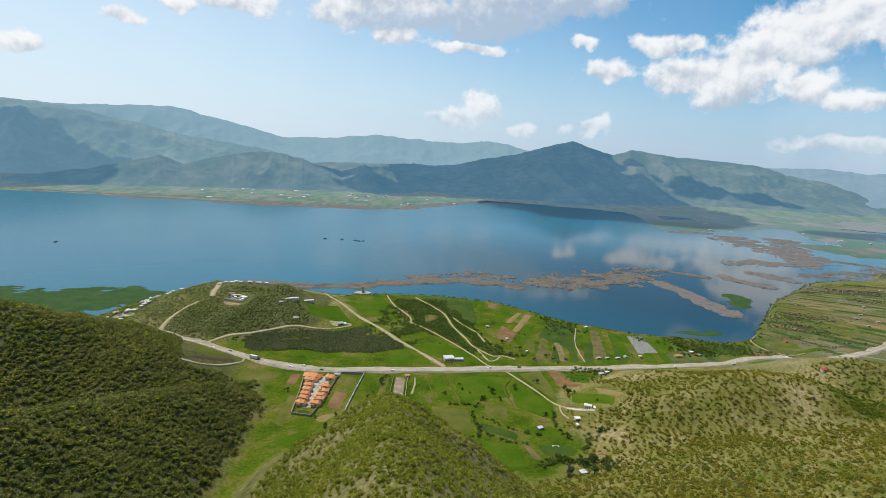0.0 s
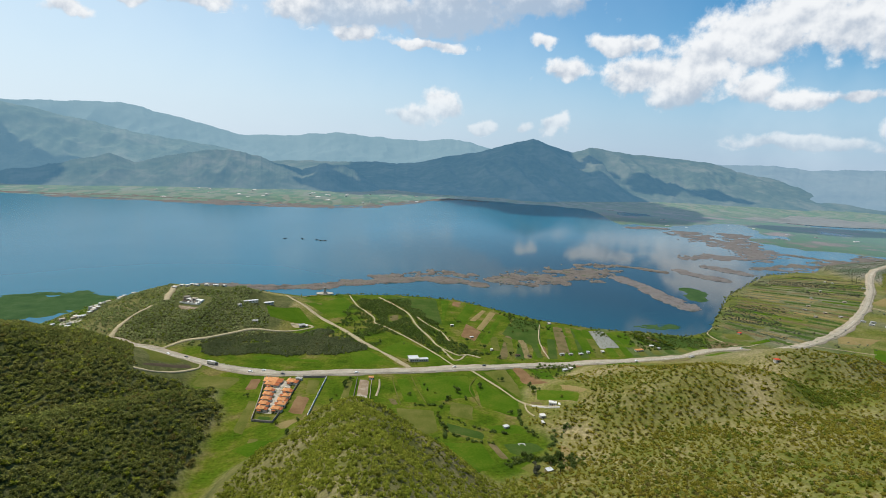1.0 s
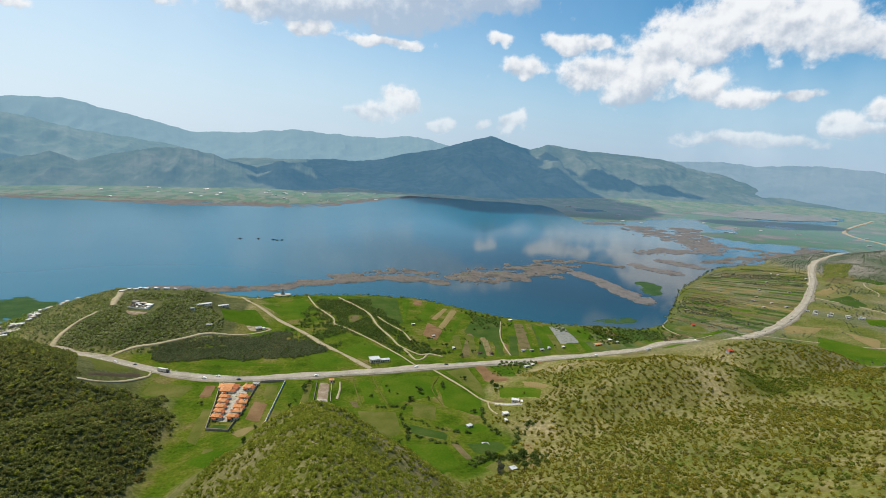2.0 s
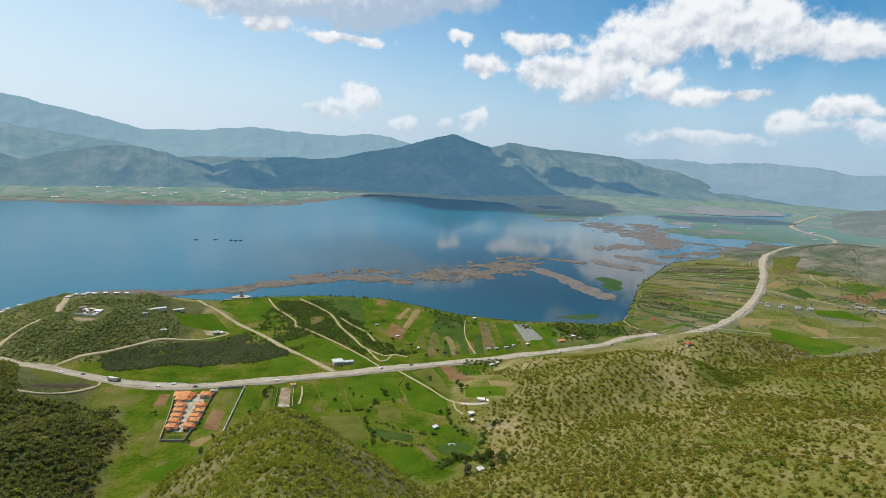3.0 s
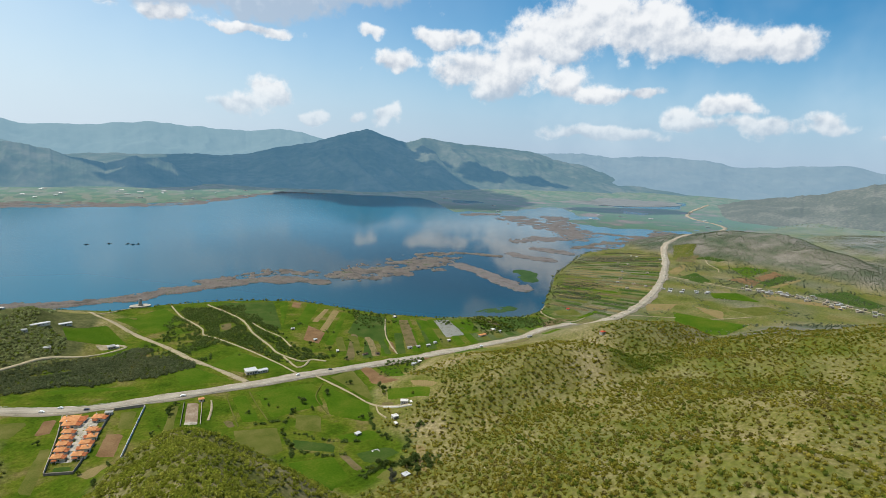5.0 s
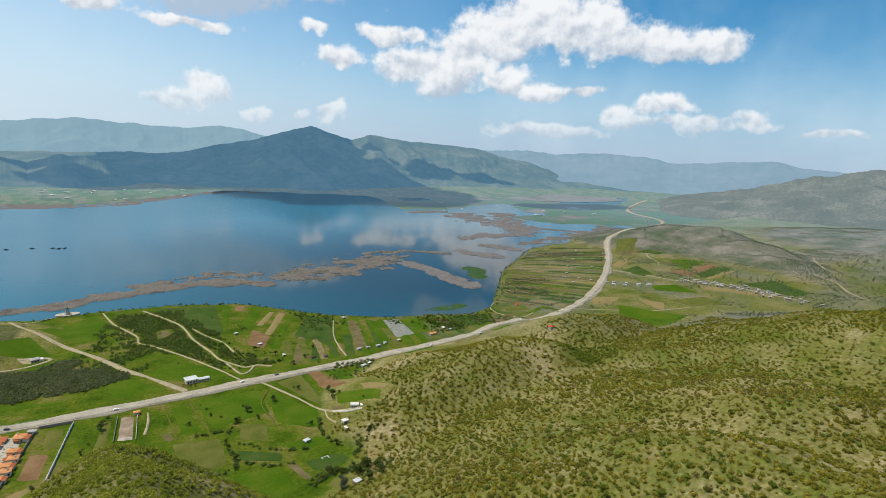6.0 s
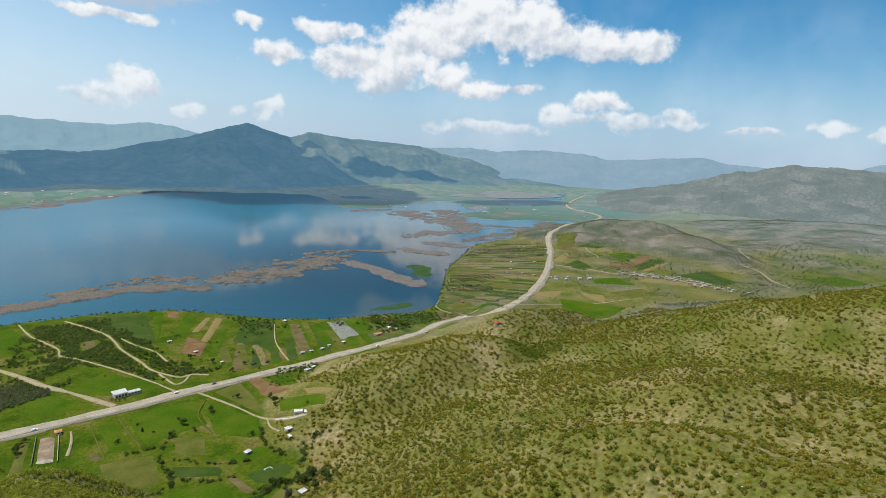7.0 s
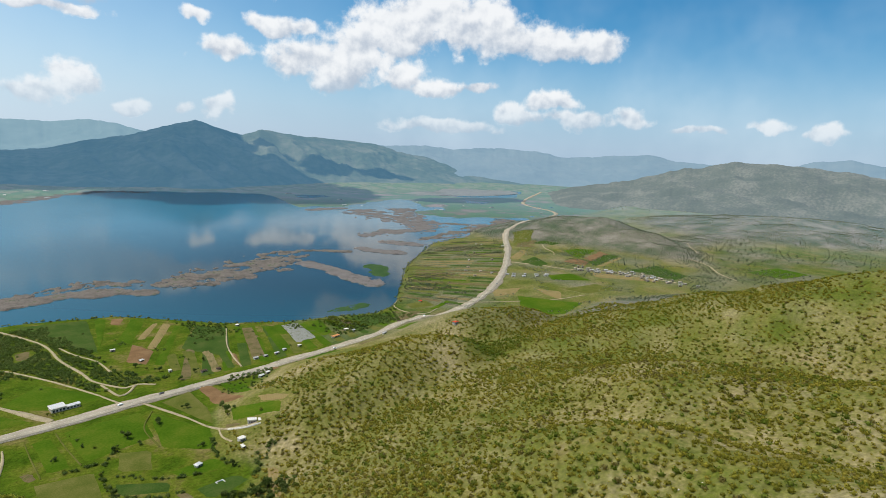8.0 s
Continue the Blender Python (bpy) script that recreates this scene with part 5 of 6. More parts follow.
scatter("plot_trees", p, r.uniform(0.8, 1.8, len(p)), TREES, M["leaf_grove"], "thickets beside the highway below the slope", "trees", 34)
# hedgerows between the meadow plots
def hedgerow(lines, step, stray, seed):
    r = np.random.default_rng(seed)
    p = np.concatenate([along(line, step) for line in lines])
    p = p[r.uniform(size=len(p)) < 0.72]
    return p + r.normal(size=p.shape) * stray, r


p, r = hedgerow([[(63, 482), (55, 464), (50, 449), (52, 437), (54, 416), (53, 405)], [(31, 464), (43, 466), (55, 464)], [(54, 442), (64, 440), (77, 427), (92, 419), (104, 416)],
                 [(52, 415), (62, 410), (74, 402), (90, 400)], [(23, 387), (38, 399), (45, 404), (54, 408)], [(125, 462), (121, 440), (122, 426), (128, 410)]], 2.4, 0.9, 51)
scatter("hedgerow", p, r.uniform(1.0, 2.3, len(p)), TREES, M["leaf_grove"], "ragged green hedgerows between the meadow plots", "hedge", 51)
p, r = hedgerow([[(94, 370), (108, 377), (134, 372)], [(96, 366), (112, 377), (136, 368)], [(128, 366), (142, 352), (150, 372)], [(134, 392), (146, 410), (158, 420)], [(178, 576), (198, 578), (216, 578)], [(176, 570), (196, 572), (214, 572)]], 1.6, 2.2, 52)
scatter("hedgerow", p, r.uniform(1.2, 2.7, len(p)), TREES, M["leaf_grove"], "thickets at the foot of the slope", "hedge", 52)
# tufts of reed in the shallow bay
p, r = spread(560, 1000, 1240, 1800, 9, 16, lambda x, y: (outside(LAKE, x, y) < -4) * np.clip(-0.12 + 1.8 * fbm(x, y * 1.6, 120, 4, 79), 0, 0.75))
scatter("reed_tufts", p, r.uniform(1.5, 5.0, len(p)), [(v * np.array((1, 0.7, 0.22)), f) for v, f in FAR], M["reed"], "scattered brown reed tufts in the shallow bay", "reeds", 16)
p, r = spread(380, 730, 640, 960, 6, 17, lambda x, y: (outside(LAKE, x, y) < -2) * (outside(LAKE, x, y) > -45) * np.clip(-0.2 + 1.4 * fbm(x, y, 40, 4, 80), 0, 0.5))
scatter("reed_tufts", p, r.uniform(0.8, 2.2, len(p)), [(v * np.array((1, 0.7, 0.25)), f) for v, f in FAR], M["leaf_dark"], "dark water plants near the shore", "reeds", 17)
# stones on the bare slope
p, r = spread(140, 120, 330, 330, 5, 14, lambda x, y: np.clip(-0.25 + 1.8 * fbm(x, y, 35, 3, 78), 0, 0.6))
scatter("stones", p, r.uniform(0.25, 0.7, len(p)), [(ico()[0] * np.array((1, 0.8, 0.5)), ico()[1])], M["rock"], "pale limestone rubble on the bare slope", "stones", 14)


def tree(x, y, h, mat, label, seed, group="single trees in the meadows"):
    e = empty_at("tree", x, y, seed * 47 % 360, label, "tree", group)
    bm = bmesh.new()
    bmesh.ops.create_cone(bm, cap_ends=True, segments=7, radius1=0.05 * h, radius2=0.02 * h, depth=h * 0.55, matrix=Matrix.Translation((0, 0, h * 0.27)))
    for k in range(4):
        a = k * 1.57 + seed
        m = Matrix.Translation((math.cos(a) * h * 0.09, math.sin(a) * h * 0.09, h * 0.5)) @ Euler((0.7 * -math.sin(a), 0.7 * math.cos(a), 0)).to_matrix().to_4x4()
        bmesh.ops.create_cone(bm, cap_ends=True, segments=5, radius1=0.018 * h, radius2=0.006 * h, depth=h * 0.32, matrix=m)
    part("trunk", bm, M["bark"], e)
    r = np.random.default_rng(seed)
    V, F, n = [], [], 0
    for k in range(7):
        v, f = clump(500 + seed * 9 + k, 44, 0.95, 0.4)
        c = np.array([r.normal() * 0.2 * h, r.normal() * 0.2 * h, h * r.uniform(0.3, 0.58)])
        V.append(v * h * r.uniform(0.2, 0.3) + c)
        F.append(f + n)
        n += len(v)
    mesh_object("crown", np.concatenate(V), np.concatenate(F), mat, e)
    return e


oak = tree(97, 509, 7, M["leaf_grove"], "round dark green tree standing in the meadow", 1)
ash = tree(64, 478, 4, M["leaf_green"], "small green tree at a field edge", 2)
willow = tree(112, 352, 8, M["leaf_grey"], "pale grey-green willow beside a small house", 3)
POPLAR = tree(346, 690, 8, M["leaf_green"], "slim green tree in the row beside a plot", 4)
MEADOW_TREES = [(-33, 510, 1.3), (-34, 500, 1.1), (-30, 516, 0.7), (-40, 478, 0.7), (-44, 466, 0.6), (73, 495, 1.1),
                (51, 491, 0.7), (27, 486, 0.6), (79, 481, 0.6), (31, 466, 0.7), (42, 510, 0.4), (44, 497, 0.5),
                (38, 521, 0.4), (123, 528, 0.8), (147, 509, 0.9), (145, 488, 1.3), (147, 494, 1.1), (62, 480, 0.7)]
HEDGE_TREES = [(50, 449, 0.8), (54, 420, 0.8), (116, 452, 0.7), (164, 462, 0.8), (126, 414, 0.8), (110, 378, 1.0),
               (118, 375, 1.2), (126, 366, 1.2), (128, 348, 1.0), (104, 374, 0.9), (138, 352, 1.1), (134, 368, 1.3)]
PLOT_TREES = [(144, 346, 1.1), (140, 362, 1.0), (-66, 428, 0.6), (-83, 424, 1.0), (-118, 476, 0.6), (-70, 402, 0.8),
              (160, 592, 0.8), (150, 610, 0.8), (166, 640, 0.7), (126, 612, 0.9), (122, 630, 0.9), (134, 596, 0.8),
              (112, 640, 0.9), (104, 652, 0.9)]
for k, (x, y, s) in enumerate(MEADOW_TREES + HEDGE_TREES + PLOT_TREES):
    copy_thing(oak if k % 3 else ash, pose(x, y, z_at(x, y) - 0.15, 0, 0, 53 * k) @ Matrix.Scale(s, 4))
for k in range(16):
    x, y = 338 + 20 * (k % 8) / 7 + (k // 8) * 18, 716 - 52 * (k % 8) / 7
    copy_thing(POPLAR, pose(x, y, z_at(x, y) - 0.15, 0, 0, 71 * k) @ Matrix.Scale(0.75 + 0.06 * (k % 5), 4))


# ---------------------------------------------------------------- villa compound
def villa(x, y, w, d, rot, label, group="villas in the compound"):
    """A low white house under two hipped roofs, one a step lower, with a porch and a chimney."""
    e = empty_at("villa", x, y, rot, label, "villa", group)
    part("wall", solid(-w / 2, -d / 2, -1, w * 0.18, d / 2, 3.4), M["plaster"], e)
    part("wing", solid(w * 0.18, -d / 2 + 0.4, -1, w / 2, d / 2 - 0.7, 2.7), M["plaster"], e)
    main = hip_roof(w * 0.72, d, 3.6, 1.5, 0.55, max(0.6, w * 0.72 - d))
    bmesh.ops.translate(main, verts=main.verts, vec=(-w * 0.16, 0, 0))
    part("roof", main, M["tile"], e)
    low = hip_roof(w * 0.40, d - 0.9, 2.9, 1.2, 0.4, 0.5)
    bmesh.ops.translate(low, verts=low.verts, vec=(w * 0.34, -0.15, 0))
    part("wing_roof", low, M["tile_worn"], e, "duller red-brown lower roof")
    porch = hip_roof(w * 0.34, 2.0, 2.6, 0.7, 0.2, 0.6)
    bmesh.ops.translate(porch, verts=porch.verts, vec=(-w * 0.2, -d / 2 - 1.2, 0))
    part("porch_roof", porch, M["tile_worn"], e)
    for s in (-1, 1):
        part("porch_post", solid(-w * 0.2 + s * w * 0.15 - 0.1, -d / 2 - 2.1, -0.5, -w * 0.2 + s * w * 0.15 + 0.1, -d / 2 - 1.9, 2.5), M["plaster"], e)
        part("window", solid(-w * 0.16 + s * w * 0.24 - 0.6, -d / 2 - 0.05, 0.9, -w * 0.16 + s * w * 0.24 + 0.6, -d / 2, 2.2), M["glass"], e)
        part("window", solid(-w * 0.16 + s * w * 0.24 - 0.6, d / 2, 0.9, -w * 0.16 + s * w * 0.24 + 0.6, d / 2 + 0.05, 2.2), M["glass"], e)
    leaf = part("door", solid(-w * 0.16 - 0.5, -d / 2 - 0.06, 0, -w * 0.16 + 0.5, -d / 2, 2.2), M["wood"], e)
    part("handle", solid(-w * 0.16 + 0.3, -d / 2 - 0.12, 1.0, -w * 0.16 + 0.4, -d / 2 - 0.06, 1.1), M["sheet"], leaf)
    part("chimney", solid(-w * 0.36, d * 0.12, 3.6, -w * 0.36 + 0.7, d * 0.12 + 0.7, 5.6), M["plaster"], e)
    part("ridge", solid(-w * 0.16 - max(0.6, w * 0.72 - d) / 2 - 0.1, -0.15, 5.0, -w * 0.16 + max(0.6, w * 0.72 - d) / 2 + 0.1, 0.15, 5.2), M["ridge"], e)
    return e


M["site"] = material("rubble_ground", [(0.17, 0.12, 0.075), (0.24, 0.18, 0.12), (0.33, 0.27, 0.20)], 5, 0.95, 0.1, 0.8)
M["tile_worn"] = material("worn_roof_tiles", [(0.26, 0.075, 0.035), (0.36, 0.12, 0.05), (0.44, 0.17, 0.075)], 1.4, 0.85, 0.04, 0.3, lean=0.2)
drape_quad("courtyard", [(-108, 516), (-79, 516), (-89, 440), (-100, 441)], M["paving"], "pale paved courtyard between the villas", 0.55, rag=0.5)
first = villa(-100.4, 486, 8.2, 5.2, -10, "orange-tiled white villa in the compound")
for k, (x, y) in enumerate([(-99.6, 476), (-99.2, 466.3), (-98.8, 457), (-98.6, 447.5)]):
    copy_thing(first, pose(x, y, z_at(x, y) - 0.1 * (k % 2), 0, 0, -12 + 5 * (k % 2)))
for k, (x, y) in enumerate([(-84, 484), (-84.4, 473.3), (-84.8, 464), (-85.4, 456), (-86.3, 447)]):
    copy_thing(first, pose(x, y, z_at(x, y) - 0.12 * (k % 3), 0, 0, 170 + 7 * (k % 2)) if k % 2 else pose(x, y, z_at(x, y), 0, 0, -14 + 4 * (k % 3)))
villa(-101.5, 508, 16, 9, -6, "large orange-tiled main house of the compound")
villa(-101, 499, 12, 6, -6, "lower orange-tiled wing of the main house")
villa(-83.5, 506, 9.5, 6.5, -14, "orange-tiled house at the compound gate")
house(-79, 515, 7, 4, 3, -10, "small pale gatehouse by the highway", "flat", "plaster", "grey_roof", "gatehouse", category="gatehouse")
r = np.random.default_rng(77)
p = np.stack([np.r_[r.normal(-92, 2.2, 60), r.uniform(-107, -80, 50)], np.r_[r.uniform(442, 500, 60), r.uniform(438, 512, 50)]], 1)
scatter("garden_shrubs", p, r.uniform(0.4, 1.1, len(p)), BUSHES, M["leaf_green"], "garden shrubs and flower beds between the villas", "shrubs", 77)


def garden_wall(points, label, height=2.0, mat="wall", name="garden_wall"):
    c = along(points, 4) if len(points) > 2 else np.array([np.array(points[0]) + (np.array(points[1], float) - points[0]) * t for t in np.linspace(0, 1, 12)])
    t = np.gradient(c, axis=0)
    t /= np.linalg.norm(t, axis=1)[:, None]
    n = np.stack([-t[:, 1], t[:, 0]], 1) * 0.22
    z = land(c[:, 0], c[:, 1])
    rows = [np.stack([c[:, 0] + s * n[:, 0], c[:, 1] + s * n[:, 1], z + h], 1) for s, h in ((-1, -0.6), (-1, height), (1, height), (1, -0.6))]
    ob = mesh_object(name, np.stack(rows, 1).reshape(-1, 3), grid_faces(4, len(c)), M[mat])
    return tagged(ob, label, "wall")


garden_wall([(-112, 520), (-107, 478), (-103.5, 430)], "pale block wall along the villa compound", 2.2, "stone")
garden_wall([(-103.5, 430), (-86, 426)], "grey block wall at the compound's end")
garden_wall([(-86, 426), (-83, 450), (-77, 519)], "grey block wall beside the ploughed plot")
garden_wall([(-53.5, 521), (-60, 436)], "pale straight wall between meadow and soil", 2.0, "plaster")
garden_wall([(-60, 436), (-47, 434)], "low pale wall closing the plot", 1.6, "plaster")
garden_wall([(-76, 521), (-54, 522)], "dark wall beside the highway shoulder", 2.2)
hedge = along([(-110, 514), (-106, 480), (-102, 432)], 2.6)
scatter("hedge", hedge, np.full(len(hedge), 0.8), BUSHES, M["leaf_dark"], "dark clipped hedge inside the compound wall", "hedge", 21)
drape_quad("lawn", [(-102, 440), (-86, 438), (-87, 428), (-102, 431)], M["f_dark"], "green lawn at the end of the compound", 0.5, rag=0.4)

# building site beside the road
drape_quad("building_plot", [(-23, 521), (-10, 521), (-10, 475), (-24, 476)], M["site"], "bare pinkish building plot beside the road", 0.55, rag=0.8)
garden_wall([(-23.5, 520), (-24.5, 476)], "unfinished block wall of the building plot", 1.4)
garden_wall([(-9.5, 518), (-9.8, 475)], "pale unfinished wall of the building plot", 1.4, "stone")
house(-10, 521, 5, 4, 3, 5, "small orange-roofed kiosk at the building plot", 1.2, "plaster", "tile", "kiosk", category="kiosk")
drape_quad("slab", [(-23.5, 483), (-10.5, 482), (-10.5, 476), (-24, 477)], M["paving"], "pale concrete slab at the plot's end", 0.8, rag=0.2)
track([(-2, 520), (-2, 500), (-4, 481)], 3.4, "wide pale unfinished lane")

# ---------------------------------------------------------------- roadside hall
hall = empty_at("roadside_hall", 34, 578, 12, "white roadside hall with flat pale roofs and a long annexe", "hall")
hall.scale = (0.72, 0.72, 0.72)
part("wall", solid(-7, -6, -1, 7, 6, 5), M["plaster"], hall)
part("roof", solid(-7.8, -6.8, 5, 7.8, 6.8, 5.6), M["plaster"], hall)
part("roof_sheet", solid(-6.8, -5.8, 5.6, 6.8, 5.8, 5.75), M["sheet"], hall)
part("annexe", solid(7.2, -6, -1, 22, 0, 3.4), M["plaster"], hall)
part("annexe_roof", solid(6.9, -6.4, 3.4, 22.4, 0.4, 3.8), M["sheet"], hall)
for k in range(4):
    part("window", solid(-6 + 3.4 * k, -6.06, 1, -4 + 3.4 * k, -6, 3.6), M["glass"], hall)
for k in range(4):
    part("window", solid(8.2 + 3.4 * k, -6.06, 0.8, 10.4 + 3.4 * k, -6, 2.6), M["glass"], hall)
for k, (x, y) in enumerate([(27, 570), (30, 567), (33, 566), (37, 566)]):
    copy_thing(ash, pose(x, y, z_at(x, y) - 0.15, 0, 0, 40 * k) @ Matrix.Scale(0.75, 4))

# ---------------------------------------------------------------- monument by the lake
base = bmesh.new()
bmesh.ops.create_cone(base, cap_ends=True, segments=32, radius1=1, radius2=0.97, depth=3.2, matrix=pose(-96, 876, z_at(-96, 872) + 0.1, 0, 0, 8) @ Matrix.Diagonal((14, 8, 1, 1)))
tagged(part("monument_terrace", base, M["paving"], None), "pale round terrace of the lakeside monument", "terrace")
mon = empty_at("monument", -96, 876, 20, "dark twin-pillared monument tower on a pale terrace", "monument")
mon.location.z = z_at(-96, 872) + 1.9
mon.scale = (0.72, 0.72, 0.72)
part("plinth", solid(-4, -3, -0.5, 4, 3, 1.8), M["paving"], mon)
part("pillar", solid(-2.6, -1.6, 1.8, -0.5, 1.6, 13), M["grey_roof"], mon)
part("pillar", solid(0.5, -1.6, 1.8, 2.6, 1.6, 13), M["grey_roof"], mon)
part("beam", solid(-2.6, -1.2, 10, 2.6, 1.2, 11), M["wood"], mon)
ring = bmesh.new()
bmesh.ops.create_cone(ring, cap_ends=True, segments=28, radius1=6, radius2=6, depth=0.7)
pad = part("flower_bed", ring, M["f_straw"], None)
pad.matrix_world = pose(-98, 808, z_at(-98, 808) + 0.25)
pad.name = "circular_bed"
tagged(pad, "low round grassy bed in the meadow", "flower bed")

# ---------------------------------------------------------------- hill restaurant and hilltop houses
rest = empty_at("hill_restaurant", -238, 695, -15, "sand-coloured stone restaurant with terraces on the hill", "restaurant")
part("base", solid(-14, -7, -4, 13, 8, 0.3), M["whitewash"], rest)
tower = bmesh.new()
bmesh.ops.create_cone(tower, cap_ends=True, segments=18, radius1=4.4, radius2=4.1, depth=5, matrix=Matrix.Translation((-12, 6, 2.2)))
part("tower", tower, M["wall"], rest, "round grey stone tower")
BLOCKS = [(-7, 3, 5, 4, 3.2), (-1, 5, 6, 4, 3.6), (5, 4, 4, 5, 2.6), (10, 2, 4, 6, 3.0), (-9, -3, 4, 3, 2.0), (-2, -1, 3, 2, 2.4), (11, -5, 3, 3, 2.2), (3, -2, 2.5, 2, 1.8)]
for k, (x, y, w, d, h) in enumerate(BLOCKS):
    block = part("wing", solid(x - w / 2, y - d / 2, 0.3, x + w / 2, y + d / 2, h), M[("whitewash", "stone")[k % 3 == 1]], rest)
    part("roof", solid(x - w / 2 - 0.25, y - d / 2 - 0.25, h, x + w / 2 + 0.25, y + d / 2 + 0.25, h + 0.3), M[("whitewash", "stone", "whitewash")[k % 3]], block)
    part("window", solid(x - w / 4, y - d / 2 - 0.05, 0.9, x + w / 4, y - d / 2, h - 0.5), M["glass"], block)
part("terrace", solid(-13, -6.6, 0.3, 6, -3.8, 0.5), M["paving"], rest)
part("terrace_wall", solid(-13.8, -7.4, 0.0, 12.8, -7.1, 1.1), M["whitewash"], rest)
part("lower_terrace", solid(1, -12, -5, 12, -7.5, -1.8), M["stone"], rest)
for k in range(5):
    part("pergola_post", solid(-12 + 3.4 * k, -4.2, 0.5, -11.8 + 3.4 * k, -4.0, 2.6), M["wood"], rest)
part("pergola_roof", solid(-12.6, -4.8, 2.6, 2.2, -2.6, 2.75), M["wood"], rest)
drape_quad("restaurant_yard", [(-256, 688), (-224, 680), (-222, 670), (-250, 676)], M["site"], "pale bare forecourt of the hill restaurant", 0.5, rag=2.5)
TOPS = [(-283, 757, 7), (-276, 764, 6), (-264, 752, 7), (-252, 751, 8), (-240, 754, 7), (-229, 757, 8), (-218, 758, 6), (-262, 762, 5)]
for k, (x, y, w) in enumerate(TOPS):
    house(x, y, w, 4.5, 2.8, -15 + 7 * (k % 3), "white flat-roofed house on the hilltop", "flat", "plaster", "plaster", group="hilltop houses")
for k, (x, y, w, d) in enumerate([(-176, 722, 26, 5), (-156, 742, 16, 5)]):
    house(x, y, w, d, 3, 26, "long low shed with a pale roof", 0.8, "plaster", "sheet", "shed", windows=5, category="shed")
house(-157, 672, 8, 6, 3, 10, "grey-roofed cottage among the trees", "flat", "stone", "grey_roof")
house(-183, 701, 6, 5, 3, 30, "small white hut in the wood", "flat")
drape_quad("car_park", [(-122, 700), (-96, 705), (-92, 690), (-116, 682)], M["track"], "dusty turning place at the road's end", 0.5, rag=2)
pav = house(-104, 693, 9, 8, 3.4, 20, "small stepped pavilion with dark openings", 1.6, "stone", "grey_roof", "pavilion", windows=3, category="pavilion")
part("side_roof", solid(5, -4, 0, 9, 3, 2.6), M["plaster"], pav)
# lakeside settlement below the hill
r = np.random.default_rng(31)
for k in range(30):
    t = k / 29
    x, y = -404 + 44 * t ** 2 + r.uniform(0, 26), 690 + 140 * t + r.uniform(-10, 10)
    x += max(0.0, 9 - float(outside(LAKE, np.array([x]), np.array([y]))[0]))
    house(x, y, r.uniform(4.5, 9), r.uniform(4, 6), r.uniform(2.8, 4.5), r.uniform(20, 80), "pale lakeside house near the boat landing", "flat", ("plaster", "stone")[k % 2], ("plaster", "sheet", "grey_roof", "stone")[k % 4], group="lakeside settlement")
drape_quad("landing", [(-402, 690), (-372, 700), (-380, 724), (-404, 716)], M["paving"], "pale bare landing place at the lake", 0.5, rag=3, category="landing")
p, r = spread(-420, 630, -285, 840, 3.9, 32, lambda x, y: np.clip(0.5 + 1.2 * fbm(x, y, 40, 3, 99), 0.15, 0.9) * (outside(LAKE, x, y) > 2))
scatter("settlement_trees", p, r.uniform(1.0, 2.3, len(p)), TREES, M["leaf_hill"], "dark trees among the lakeside houses", "trees", 32)

# ---------------------------------------------------------------- farm houses on the plain
cott = house(153, 452, 8, 5, 3.4, -20, "white cottage at the foot of the scrub slope", "flat", "plaster", "plaster", "cottage")
part("lean_to", solid(5.6, -2, -1, 10, 3, 2.6), M["plaster"], cott)
garden_wall([(137, 461), (146, 450), (157, 444)], "white wall in front of the cottage", 1.2, "plaster")
house(140, 437, 6, 5, 3.2, 10, "small white hut beside the footpath", "flat", "plaster", "plaster", "hut")
house(138, 428, 2.4, 5, 2.2, 5, "narrow white outhouse by the footpath", "flat", "plaster", "plaster", "outhouse", windows=1, category="outhouse")
house(106, 426, 5, 3.6, 2.8, 25, "white shed with a sheet roof in the meadow", 0.6, "plaster", "sheet", "shed", category="shed")
basin = empty_at("water_basin", 113, 398, 10, "small white-rimmed water basin in the meadow", "basin")
bm = bmesh.new()
for q in ((-2.6, -2, 2.6, -1.5), (-2.6, 1.5, 2.6, 2), (-2.6, -1.5, -2.1, 1.5), (2.1, -1.5, 2.6, 1.5)):
    box(bm, q[0], q[1], -0.5, q[2], q[3], 0.7)
part("rim", bm, M["plaster"], basin)
part("basin_water", solid(-2.1, -1.5, -0.5, 2.1, 1.5, 0.35), M["water"], basin)
house(121, 351, 6, 5, 3, 20, "small grey house beside the willow", "flat", "stone", "sheet", "cottage")
